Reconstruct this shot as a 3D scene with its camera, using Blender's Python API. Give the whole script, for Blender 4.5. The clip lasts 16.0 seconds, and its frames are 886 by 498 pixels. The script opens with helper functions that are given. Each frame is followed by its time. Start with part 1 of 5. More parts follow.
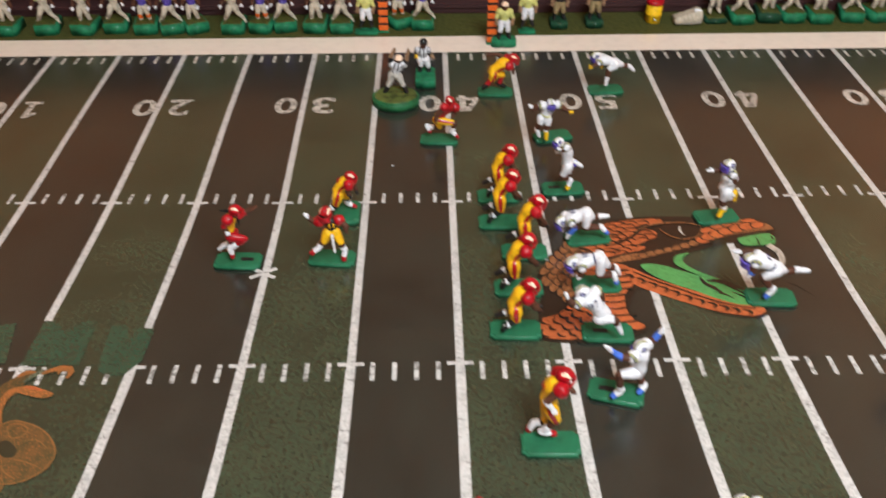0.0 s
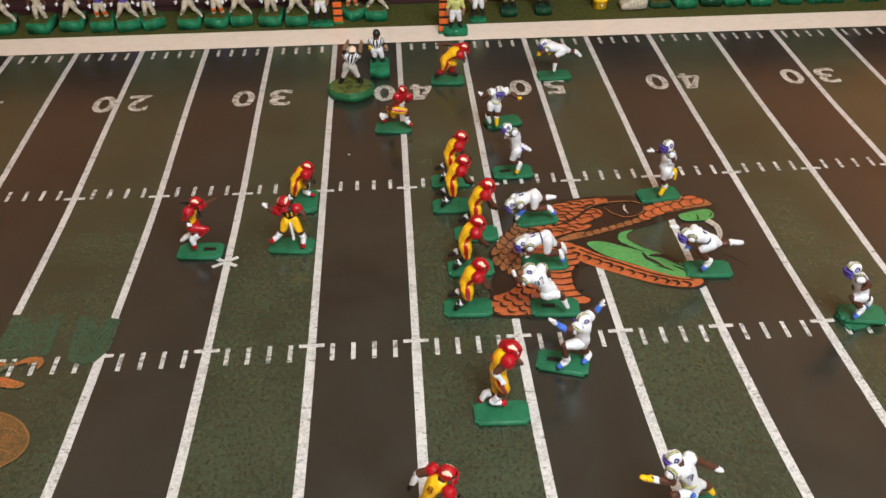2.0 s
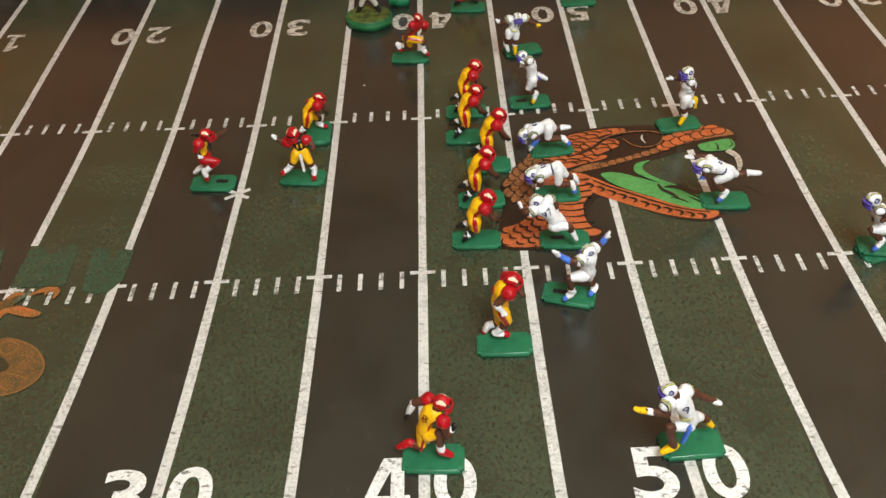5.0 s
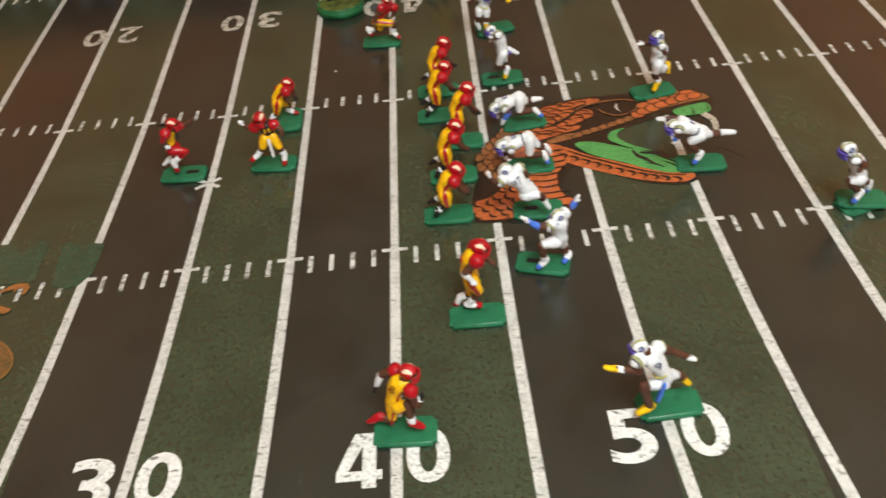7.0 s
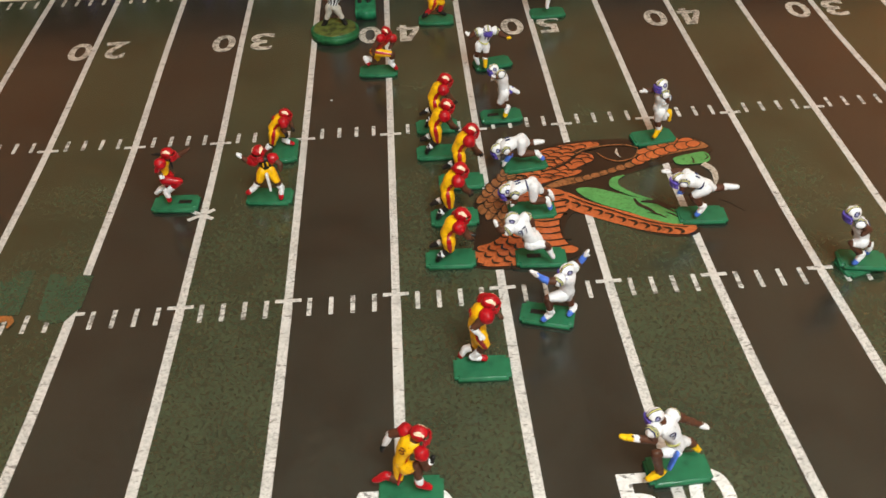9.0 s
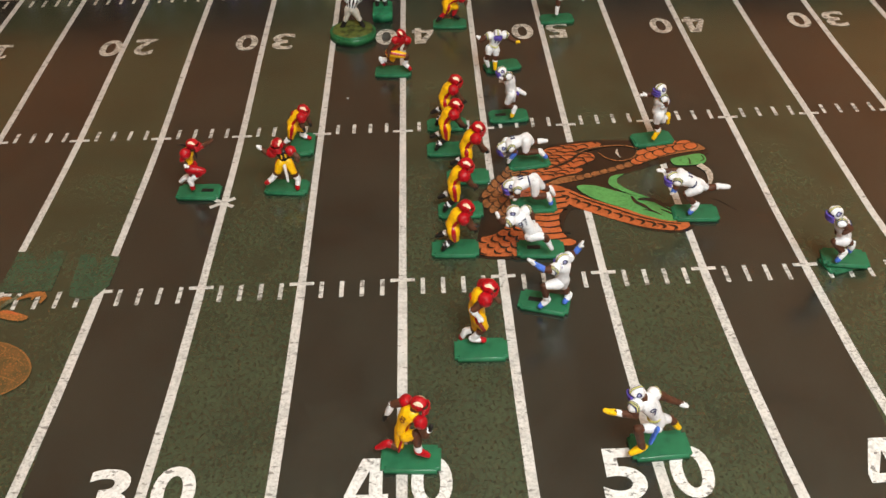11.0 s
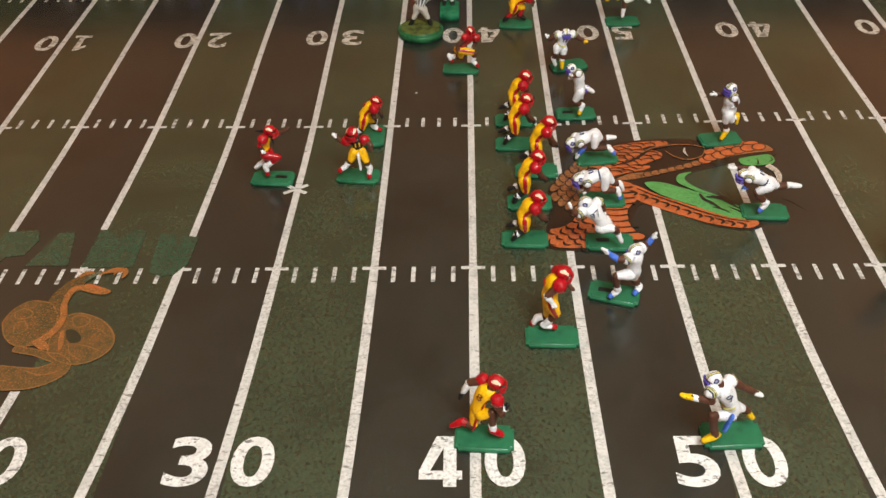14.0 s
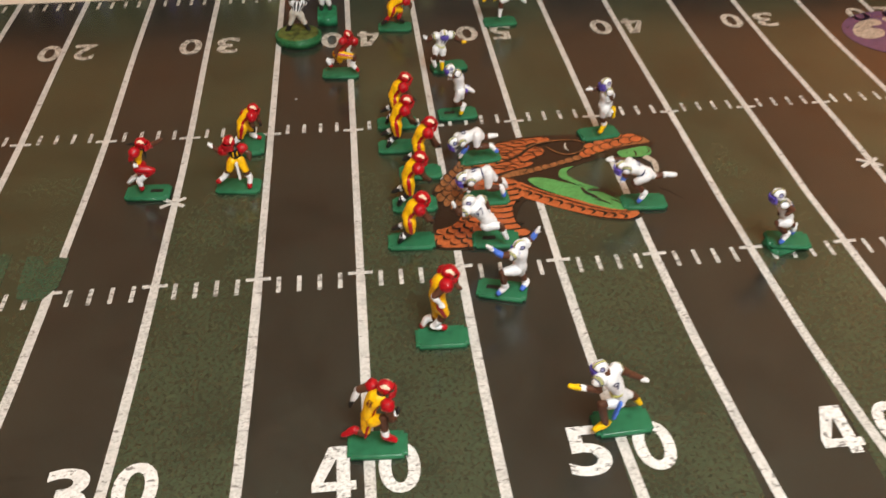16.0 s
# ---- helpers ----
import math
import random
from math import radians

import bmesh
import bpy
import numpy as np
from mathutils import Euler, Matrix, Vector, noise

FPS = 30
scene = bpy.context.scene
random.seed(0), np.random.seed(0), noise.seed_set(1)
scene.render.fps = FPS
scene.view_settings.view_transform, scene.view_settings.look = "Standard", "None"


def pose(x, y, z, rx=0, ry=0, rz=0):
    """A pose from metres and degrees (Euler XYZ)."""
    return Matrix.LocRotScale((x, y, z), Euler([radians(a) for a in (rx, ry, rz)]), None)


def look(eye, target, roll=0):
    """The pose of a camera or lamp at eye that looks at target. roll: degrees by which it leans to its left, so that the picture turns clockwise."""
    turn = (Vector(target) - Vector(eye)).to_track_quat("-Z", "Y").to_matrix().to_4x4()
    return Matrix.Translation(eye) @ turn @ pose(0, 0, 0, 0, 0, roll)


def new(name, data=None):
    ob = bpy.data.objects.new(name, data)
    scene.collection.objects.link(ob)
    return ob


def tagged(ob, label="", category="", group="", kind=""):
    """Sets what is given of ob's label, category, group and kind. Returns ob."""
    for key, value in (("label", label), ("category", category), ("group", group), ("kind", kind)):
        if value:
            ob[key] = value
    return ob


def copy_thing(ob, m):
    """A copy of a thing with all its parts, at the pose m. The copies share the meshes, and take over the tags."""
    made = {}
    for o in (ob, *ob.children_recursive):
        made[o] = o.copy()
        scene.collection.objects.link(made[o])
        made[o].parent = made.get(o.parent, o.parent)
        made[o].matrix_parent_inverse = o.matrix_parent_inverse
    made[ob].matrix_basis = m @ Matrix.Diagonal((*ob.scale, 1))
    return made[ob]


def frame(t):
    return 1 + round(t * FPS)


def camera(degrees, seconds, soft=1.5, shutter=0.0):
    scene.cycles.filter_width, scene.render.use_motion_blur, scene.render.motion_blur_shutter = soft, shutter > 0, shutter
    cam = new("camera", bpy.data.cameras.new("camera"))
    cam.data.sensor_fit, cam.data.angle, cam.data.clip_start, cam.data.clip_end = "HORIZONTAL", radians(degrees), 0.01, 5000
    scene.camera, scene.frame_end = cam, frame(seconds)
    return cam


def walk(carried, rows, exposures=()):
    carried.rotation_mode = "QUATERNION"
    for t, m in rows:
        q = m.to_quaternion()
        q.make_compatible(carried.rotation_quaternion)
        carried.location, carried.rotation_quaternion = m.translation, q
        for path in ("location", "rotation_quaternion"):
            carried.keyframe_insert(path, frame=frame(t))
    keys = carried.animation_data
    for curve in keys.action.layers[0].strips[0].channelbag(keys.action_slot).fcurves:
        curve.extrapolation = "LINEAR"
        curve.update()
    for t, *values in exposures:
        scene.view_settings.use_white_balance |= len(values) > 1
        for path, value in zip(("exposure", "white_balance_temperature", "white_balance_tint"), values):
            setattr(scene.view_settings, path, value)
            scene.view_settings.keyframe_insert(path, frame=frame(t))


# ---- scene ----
cam = camera(54.5, 16.0, soft=1.55, shutter=0.6)
PATH = [
    (0, (-0.1583, -0.3969, 0.3910), (-0.1287, 1.2002, -0.8125), -0.05),
    (0.5, (-0.1419, -0.4134, 0.3988), (-0.0614, 1.1475, -0.8491), -0.43),
    (1, (-0.1397, -0.4231, 0.4053), (-0.0427, 1.1406, -0.8378), -0.59),
    (1.5, (-0.1389, -0.4287, 0.4050), (-0.0524, 1.1399, -0.8327), -0.99),
    (2, (-0.1474, -0.4211, 0.4063), (-0.0497, 1.1537, -0.8226), -0.35),
    (2.5, (-0.1508, -0.4133, 0.4065), (-0.0458, 1.1535, -0.8320), 0.90),
    (3, (-0.1443, -0.4305, 0.4052), (-0.0719, 1.0781, -0.9059), 0.64),
    (3.5, (-0.1269, -0.4249, 0.3999), (-0.1305, 1.0564, -0.9439), -1.18),
    (3.7, (-0.1252, -0.4212, 0.4065), (-0.1298, 1.0475, -0.9510), -1.33),
    (5.8, (-0.1194, -0.4200, 0.3878), (-0.1400, 1.0672, -0.9492), -3.94),
    (6, (-0.1238, -0.4238, 0.3835), (-0.1248, 1.0641, -0.9530), -3.34),
    (6.5, (-0.1184, -0.4255, 0.3852), (-0.1206, 1.0723, -0.9402), -3.75),
    (7, (-0.0965, -0.4282, 0.3781), (-0.1368, 1.0647, -0.9522), -6.60),
    (7.5, (-0.0753, -0.4603, 0.3935), (-0.0381, 1.0645, -0.9002), -7.04),
    (8, (-0.0945, -0.4427, 0.4056), (-0.0382, 1.0987, -0.8676), -5.30),
    (8.5, (-0.1265, -0.4128, 0.3941), (-0.0830, 1.0944, -0.9198), -3.47),
    (9, (-0.1242, -0.4018, 0.3946), (-0.0646, 1.0916, -0.9343), -2.00),
    (9.2, (-0.1215, -0.4079, 0.4012), (-0.0653, 1.0860, -0.9273), -0.98),
    (11.5, (-0.1180, -0.4394, 0.4110), (-0.1088, 1.0687, -0.9026), -1.72),
    (12, (-0.1248, -0.4480, 0.4096), (-0.1383, 1.0751, -0.8866), -1.91),
    (12.5, (-0.1187, -0.4618, 0.4100), (-0.1678, 1.0681, -0.8773), -3.33),
    (13, (-0.1145, -0.4679, 0.4104), (-0.1726, 1.0661, -0.8715), -3.60),
    (13.5, (-0.1211, -0.4622, 0.4049), (-0.1775, 1.0653, -0.8849), -2.98),
    (14, (-0.1438, -0.4543, 0.4050), (-0.2010, 1.0669, -0.8921), -1.83),
    (14.5, (-0.1470, -0.4536, 0.3989), (-0.1687, 1.0680, -0.8988), -0.77),
    (15, (-0.1269, -0.4618, 0.4038), (-0.0583, 1.0863, -0.8605), -0.24),
    (15.5, (-0.1208, -0.4671, 0.4080), (0.0421, 1.0872, -0.8401), 0.28),
    (16, (-0.1324, -0.4508, 0.3977), (0.0368, 1.0717, -0.8882), 0.41),
]
walk(cam, [(t, look(eye, target, roll)) for t, eye, target, roll in PATH],
     [(0, 0.33, 6600, 14), (0.7, 0.33, 6650, 13), (3.0, 0.30, 6720, 11), (3.6, 0.30, 6980, 9), (6.5, 0.26, 7000, 8), (9.2, 0.26, 7200, 10), (12.5, 0.26, 7300, 13), (14.6, 0.26, 7250, 12), (15.5, 0.28, 7500, 14), (16, 0.28, 7400, 14)])

# ---- light: a warm indoor evening, ceiling and far-right lamps, one lamp added far left ----
world = bpy.data.worlds.new("room_air")
scene.world = world
world.use_nodes = True
world.node_tree.nodes["Background"].inputs[0].default_value = (1.0, 0.8, 0.6, 1)
world.node_tree.nodes["Background"].inputs[1].default_value = 0.02


def bulb(name, at, power, colour, size):
    data = bpy.data.lights.new(name, "POINT")
    data.energy, data.color, data.shadow_soft_size = power, colour, size
    new(name, data).location = at


bulb("ceiling_light_bulb", (0.14, -0.72, 1.12), 73, (0.835, 1.0, 1.07), 0.28)
bulb("unseen_floor_lamp_bulb", (2.2, 1.9, 0.55), 25.5, (1.0, 0.70, 0.42), 0.2)
# added lamp, unseen: warms the far left of the board
bulb("unseen_floor_lamp_bulb", (-1.95, 1.6, 0.80), 8, (1.0, 0.64, 0.36), 0.15)

S = 0.07                       # five yards
MM = 0.001

# ---- materials ----


def nodes_of(name):
    m = bpy.data.materials.new(name)
    m.use_nodes = True
    return m, m.node_tree.nodes, m.node_tree.links, m.node_tree.nodes["Principled BSDF"]


def noise_node(nodes, links, scale, detail=4.0, rough=0.6, stretch=(1, 1, 1), place=False):
    """Noise in the object's own space or, with place, in that of the room."""
    mp = nodes.new("ShaderNodeMapping")
    mp.inputs["Scale"].default_value = stretch
    links.new(nodes.new("ShaderNodeNewGeometry").outputs["Position"] if place else nodes.new("ShaderNodeTexCoord").outputs["Object"], mp.inputs[0])
    n = nodes.new("ShaderNodeTexNoise")
    n.inputs["Scale"].default_value = scale
    n.inputs["Detail"].default_value = detail
    n.inputs["Roughness"].default_value = rough
    links.new(mp.outputs[0], n.inputs["Vector"])
    return n.outputs[0]


def ramp(nodes, links, fac, stops):
    r = nodes.new("ShaderNodeValToRGB")
    while len(r.color_ramp.elements) < len(stops):
        r.color_ramp.elements.new(0.5)
    for e, (p, c) in zip(r.color_ramp.elements, stops):
        e.position, e.color = p, (*c, 1)
    links.new(fac, r.inputs[0])
    return r.outputs[0]


def mixed(nodes, links, kind, fac, a, b):
    m = nodes.new("ShaderNodeMix")
    m.data_type, m.blend_type = "RGBA", kind
    for socket, value in ((m.inputs["Factor"], fac), (m.inputs[6], a), (m.inputs[7], b)):
        if isinstance(value, (int, float)):
            socket.default_value = value
        elif isinstance(value, tuple):
            socket.default_value = (*value, 1)
        else:
            links.new(value, socket)
    return m.outputs[2]


def bump(nodes, links, bsdf, height, strength, distance):
    b = nodes.new("ShaderNodeBump")
    b.inputs["Strength"].default_value = strength
    b.inputs["Distance"].default_value = distance
    links.new(height, b.inputs["Height"])
    links.new(b.outputs[0], bsdf.inputs["Normal"])


def paint(name, colour, rough=0.3, vary=0.2, scale=320, coat=0.12, relief=0.2, washed=True, shine=0.22):
    """Hand-brushed model paint: slightly uneven colour and gloss, fine relief."""
    m, nodes, links, bsdf = nodes_of(name)
    big = noise_node(nodes, links, scale, 3)
    dark = tuple(c * (1 - vary * 2) for c in colour)
    lite = tuple(min(1, c * (1 + vary)) for c in colour)
    links.new(ramp(nodes, links, big, [(0.3, dark), (0.5, colour), (0.72, lite)]), bsdf.inputs["Base Color"])
    fine = noise_node(nodes, links, scale * 4, 3)
    wash = noise_node(nodes, links, scale * 2.2, 5, 0.75)
    depth = 1.0 if washed else 0.25
    first = bsdf.inputs["Base Color"].links[0].from_socket
    links.new(mixed(nodes, links, "MULTIPLY", depth, first, ramp(nodes, links, wash, [(0.30, (0.28, 0.26, 0.27)), (0.40, (0.90, 0.89, 0.89)), (0.6, (1.0, 1.0, 1.0))])), bsdf.inputs["Base Color"])
    links.new(ramp(nodes, links, fine, [(0.3, (rough * 1.1,) * 3), (0.75, (min(0.9, rough * 1.9),) * 3)]), bsdf.inputs["Roughness"])
    folds = noise_node(nodes, links, scale * 0.75, 2, 0.5, (1.0, 1.0, 0.45))
    soft = nodes.new("ShaderNodeBump")
    soft.inputs["Strength"].default_value = min(1.0, relief * 4)
    soft.inputs["Distance"].default_value = 0.0016
    links.new(folds, soft.inputs["Height"])
    bump(nodes, links, bsdf, fine, relief, 0.0004)
    links.new(soft.outputs[0], bsdf.inputs["Normal"].links[0].from_node.inputs["Normal"])
    bsdf.inputs["Coat Weight"].default_value = coat
    bsdf.inputs["Specular IOR Level"].default_value = shine
    return m


def print_gloss(nodes, links, bsdf):
    """The satin film over the printed sheet."""
    n = noise_node(nodes, links, 35, 4)
    links.new(ramp(nodes, links, n, [(0.3, (0.20,) * 3), (0.7, (0.27,) * 3)]), bsdf.inputs["Roughness"])
    bsdf.inputs["Specular IOR Level"].default_value = 1.0
    fine = noise_node(nodes, links, 620, 4, 0.7)
    bump(nodes, links, bsdf, fine, 0.016, 0.0003)


def field_material():
    m, nodes, links, bsdf = nodes_of("printed_turf")
    co = nodes.new("ShaderNodeTexCoord")
    sep = nodes.new("ShaderNodeSeparateXYZ")
    links.new(co.outputs["Object"], sep.inputs[0])
    div = nodes.new("ShaderNodeMath")
    div.operation = "DIVIDE"
    links.new(sep.outputs[0], div.inputs[0])
    div.inputs[1].default_value = 2 * S
    fr = nodes.new("ShaderNodeMath")
    fr.operation = "FRACT"
    links.new(div.outputs[0], fr.inputs[0])
    lt = nodes.new("ShaderNodeMath")
    lt.operation = "LESS_THAN"
    links.new(fr.outputs[0], lt.inputs[0])
    lt.inputs[1].default_value = 0.5
    stripe = mixed(nodes, links, "MIX", lt.outputs[0], (0.0211, 0.0240, 0.0203), (0.0346, 0.0492, 0.0296))
    blotch = noise_node(nodes, links, 14, 5, 0.65)
    stripe = mixed(nodes, links, "MULTIPLY", 1.0, stripe, ramp(nodes, links, blotch, [(0.28, (0.62,) * 3), (0.5, (1.0,) * 3), (0.75, (1.28, 1.33, 1.28))]))
    coarse = ramp(nodes, links, lt.outputs[0], [(0.0, (0.85,) * 3), (1.0, (1.0,) * 3)])
    blades = noise_node(nodes, links, 330, 6, 0.75, (1.15, 0.8, 1))
    stripe = mixed(nodes, links, "MULTIPLY", coarse, stripe, ramp(nodes, links, blades, [(0.33, (0.42, 0.36, 0.34)), (0.45, (0.90, 0.84, 0.82)), (0.55, (1.04, 1.07, 1.04)), (0.67, (1.16, 1.24, 1.16))]))
    grain = noise_node(nodes, links, 740, 3, 0.7, (0.8, 1.1, 1))
    stripe = mixed(nodes, links, "MULTIPLY", coarse, stripe, ramp(nodes, links, grain, [(0.32, (0.45,) * 3), (0.46, (0.95,) * 3), (0.54, (1.04,) * 3), (0.70, (1.28, 1.28, 1.24))]))
    links.new(stripe, bsdf.inputs["Base Color"])
    print_gloss(nodes, links, bsdf)
    return m


def print_ink(name, colour, wear=0.5, flecks=True, worn=(0.09, 0.085, 0.075), bare=0.585, dusty=0.95, fleck=190):
    """Ink on the sheet, rubbed and speckled with the dark turf print beneath."""
    m, nodes, links, bsdf = nodes_of(name)
    big = noise_node(nodes, links, 85, 6, 0.72, place=True)
    fac = ramp(nodes, links, big, [(0.46, (0, 0, 0)), (0.64, (wear,) * 3)])
    col = mixed(nodes, links, "MIX", fac, colour, tuple(c * 0.45 for c in colour))
    if flecks:
        f = noise_node(nodes, links, fleck, 4, 0.6, (0.7, 1.4, 1), True)
        col = mixed(nodes, links, "MIX", ramp(nodes, links, f, [(bare, (0, 0, 0)), (bare + 0.045, (0.85,) * 3)]), col, worn)
    if flecks:
        where = ramp(nodes, links, noise_node(nodes, links, 9, 3, place=True), [(0.36, (0.25 * dusty,) * 3), (0.58, (dusty,) * 3)])
        grain = ramp(nodes, links, noise_node(nodes, links, 520, 3, 0.7, place=True), [(0.47, (0, 0, 0)), (0.60, (1, 1, 1))])
        col = mixed(nodes, links, "MIX", mixed(nodes, links, "MULTIPLY", 1.0, where, grain), col, tuple(0.30 * c for c in colour))
    links.new(col, bsdf.inputs["Base Color"])
    print_gloss(nodes, links, bsdf)
    return m


def mottled_ink(name, colour, under, share, rim=0.14):
    """Thin ink in small scales, the turf print showing in the gaps between them."""
    m, nodes, links, bsdf = nodes_of(name)
    cells = nodes.new("ShaderNodeTexVoronoi")
    cells.feature = "DISTANCE_TO_EDGE"
    cells.inputs["Scale"].default_value = 560
    co = nodes.new("ShaderNodeTexCoord")
    links.new(co.outputs["Object"], cells.inputs["Vector"])
    gaps = ramp(nodes, links, cells.outputs["Distance"], [(rim, (1, 1, 1)), (rim + 0.10, (0, 0, 0))])
    worn = ramp(nodes, links, noise_node(nodes, links, 120, 5, 0.75), [(share - 0.12, (0.45,) * 3), (share + 0.12, (1, 1, 1))])
    fine = ramp(nodes, links, noise_node(nodes, links, 400, 4, 0.8), [(0.52, (0, 0, 0)), (0.60, (1, 1, 1))])
    both = mixed(nodes, links, "LIGHTEN", 1.0, gaps, fine)
    links.new(mixed(nodes, links, "MIX", mixed(nodes, links, "MULTIPLY", 1.0, both, worn), colour, under), bsdf.inputs["Base Color"])
    print_gloss(nodes, links, bsdf)
    return m


def wall_paint(name, colour, rough=0.8):
    m, nodes, links, bsdf = nodes_of(name)
    n = noise_node(nodes, links, 3, 5)
    links.new(ramp(nodes, links, n, [(0.3, tuple(c * 0.9 for c in colour)), (0.7, colour)]), bsdf.inputs["Base Color"])
    bsdf.inputs["Roughness"].default_value = rough
    bump(nodes, links, bsdf, noise_node(nodes, links, 160, 4), 0.15, 0.001)
    return m


M_FIELD = field_material()
M_WHITE_INK = print_ink("white_line_ink", (0.597, 0.588, 0.578), 0.45, True, (0.16, 0.15, 0.14), 0.60, 0.6)
M_HASH_INK = print_ink("worn_hash_mark_ink", (0.62, 0.615, 0.60), 0.7, True, (0.10, 0.095, 0.085), 0.545)
M_NUMBER_INK = print_ink("white_number_ink", (0.74, 0.735, 0.735), 0.38, True, (0.10, 0.095, 0.095), 0.575, 0.6, 230)
# far row: worn print, with warm far light mixed into its tan
M_WORN_WARM_INK = print_ink("worn_warm_lit_number_ink", (0.62, 0.585, 0.53), 0.75, True, (0.12, 0.11, 0.10), 0.53)
M_BLACK_INK = print_ink("black_emblem_ink", (0.013, 0.010, 0.008), 0.2, False)
M_ORANGE_INK = print_ink("orange_emblem_ink", (0.50, 0.120, 0.040), 0.5, True, (0.16, 0.045, 0.018), 0.61, 0.55)
M_BROWN_INK = print_ink("brown_emblem_ink", (0.30, 0.115, 0.045), 0.6, True, (0.05, 0.025, 0.012))
M_GREEN_INK = print_ink("green_emblem_ink", (0.075, 0.30, 0.088), 0.3, True, (0.03, 0.12, 0.04), 0.63, 0.45)
M_FANG_INK = print_ink("pale_emblem_ink", (0.5, 0.44, 0.38), 0.4)
M_SERPENT_INK = mottled_ink("faded_orange_ink", (0.46, 0.145, 0.040), (0.15, 0.075, 0.026), 0.52, 0.17)
M_RUST_INK = mottled_ink("faded_rust_ink", (0.32, 0.118, 0.036), (0.14, 0.085, 0.030), 0.5)
M_OLIVE_INK = mottled_ink("faded_olive_ink", (0.23, 0.092, 0.030), (0.080, 0.058, 0.023), 0.46, 0.16)
M_BLOCK_INK = print_ink("dark_green_ink", (0.026, 0.070, 0.042), 0.35, True, (0.030, 0.048, 0.030), 0.58, 0.5)
M_TURF_INK = print_ink("dark_turf_ink", (0.030, 0.033, 0.019), 0.4, True, (0.02, 0.02, 0.012))
M_MIST_INK = print_ink("grey_green_ink", (0.13, 0.15, 0.10), 0.4, True, (0.05, 0.06, 0.03), 0.52)
M_SCALE_INK = print_ink("dark_olive_scale_ink", (0.060, 0.055, 0.024), 0.3, False)
M_PURPLE_INK = print_ink("purple_emblem_ink", (0.085, 0.045, 0.13), 0.4, False)
M_BORDER_INK = print_ink("cream_border_ink", (0.84, 0.735, 0.65), 0.12, False)
M_APRON = paint("olive_apron_felt", (0.060, 0.065, 0.014), 0.8, 0.25, 260)
M_STAND = wall_paint("maroon_backing_board", (0.042, 0.012, 0.013), 0.6)
M_WOOD = wall_paint("brown_table_wood", (0.10, 0.05, 0.025), 0.5)
M_WALL = wall_paint("beige_room_wall", (0.70, 0.385, 0.205))
M_CEILING = wall_paint("cream_room_ceiling", (0.74, 0.56, 0.40))
M_CARPET = wall_paint("brown_carpet", (0.12, 0.08, 0.05), 0.95)

M_RED = paint("glossy_red_paint", (0.37, 0.004, 0.011), 0.26, 0.18, coat=0.35)
M_YELLOW = paint("yellow_gold_paint", (0.84, 0.46, 0.012), 0.3, 0.12)
M_WHITE = paint("white_paint", (0.71, 0.725, 0.77), 0.3, 0.05)
M_CREAM = paint("cream_decal_paint", (0.80, 0.60, 0.45), 0.35, 0.1)
M_BLUE = paint("blue_paint", (0.06, 0.16, 0.62), 0.3, 0.15)
M_NAVY = paint("violet_blue_paint", (0.095, 0.065, 0.36), 0.3, 0.2)
M_GOLD = paint("bright_yellow_paint", (0.78, 0.48, 0.012), 0.3, 0.12)
M_LIME = paint("pale_yellow_trim_paint", (0.55, 0.55, 0.18), 0.35, 0.1)
M_SKIN = paint("dark_brown_figure_paint", (0.080, 0.029, 0.015), 0.45, 0.2, relief=0.06, shine=0.25)
M_NUMBER = paint("dark_slate_blue_paint", (0.030, 0.034, 0.105), 0.35, 0.15)
M_MAROON = paint("maroon_number_paint", (0.13, 0.016, 0.010), 0.4, 0.15)
M_LILAC = paint("pale_lilac_paint", (0.30, 0.30, 0.50), 0.4, 0.1)
M_BLACK = paint("black_figure_paint", (0.012, 0.011, 0.011), 0.3, 0.2)
M_BASE = paint("green_plastic_base", (0.012, 0.122, 0.058), 0.36, 0.14, 120, coat=0.2, relief=0.05, washed=False)
M_BENCH_BASE = paint("bright_green_plastic_base", (0.008, 0.15, 0.068), 0.42, 0.25, 120, relief=0.08, washed=False)
M_DARK_BASE = paint("dark_green_plastic_base", (0.006, 0.050, 0.024), 0.4, 0.2, 120)
M_RIM = paint("deep_green_base_rim", (0.010, 0.105, 0.038), 0.4, 0.3, 120)
M_PLATE = paint("mottled_green_base_top", (0.075, 0.100, 0.024), 0.45, 0.45, 130)
M_BENCH_WHITE = paint("off_white_bench_paint", (0.50, 0.44, 0.35), 0.4, 0.2)
M_MOSS = paint("moss_green_base_top", (0.058, 0.066, 0.012), 0.5, 0.35, 150)
M_ORANGE = paint("orange_marker_paint", (0.72, 0.13, 0.02), 0.35, 0.1)
M_GREY = paint("grey_uniform_paint", (0.50, 0.48, 0.44), 0.4, 0.12)
M_TAN = paint("tan_figure_paint", (0.26, 0.15, 0.085), 0.4, 0.15)
M_KHAKI = paint("khaki_trouser_paint", (0.27, 0.20, 0.10), 0.4, 0.12)

# ---- mesh helpers ----


def mesh_of(name, verts, faces, mats, indices=None, smooth=False):
    me = bpy.data.meshes.new(name)
    me.from_pydata([tuple(v) for v in verts], [], faces)
    for m in mats:
        me.materials.append(m)
    if indices is not None:
        me.polygons.foreach_set("material_index", indices)
    if smooth:
        me.polygons.foreach_set("use_smooth", [True] * len(faces))
    me.update()
    return me


def part_of(name, me, parent, label=""):
    ob = new(name, me)
    ob.parent = parent
    if label:
        tagged(ob, label)
    return ob


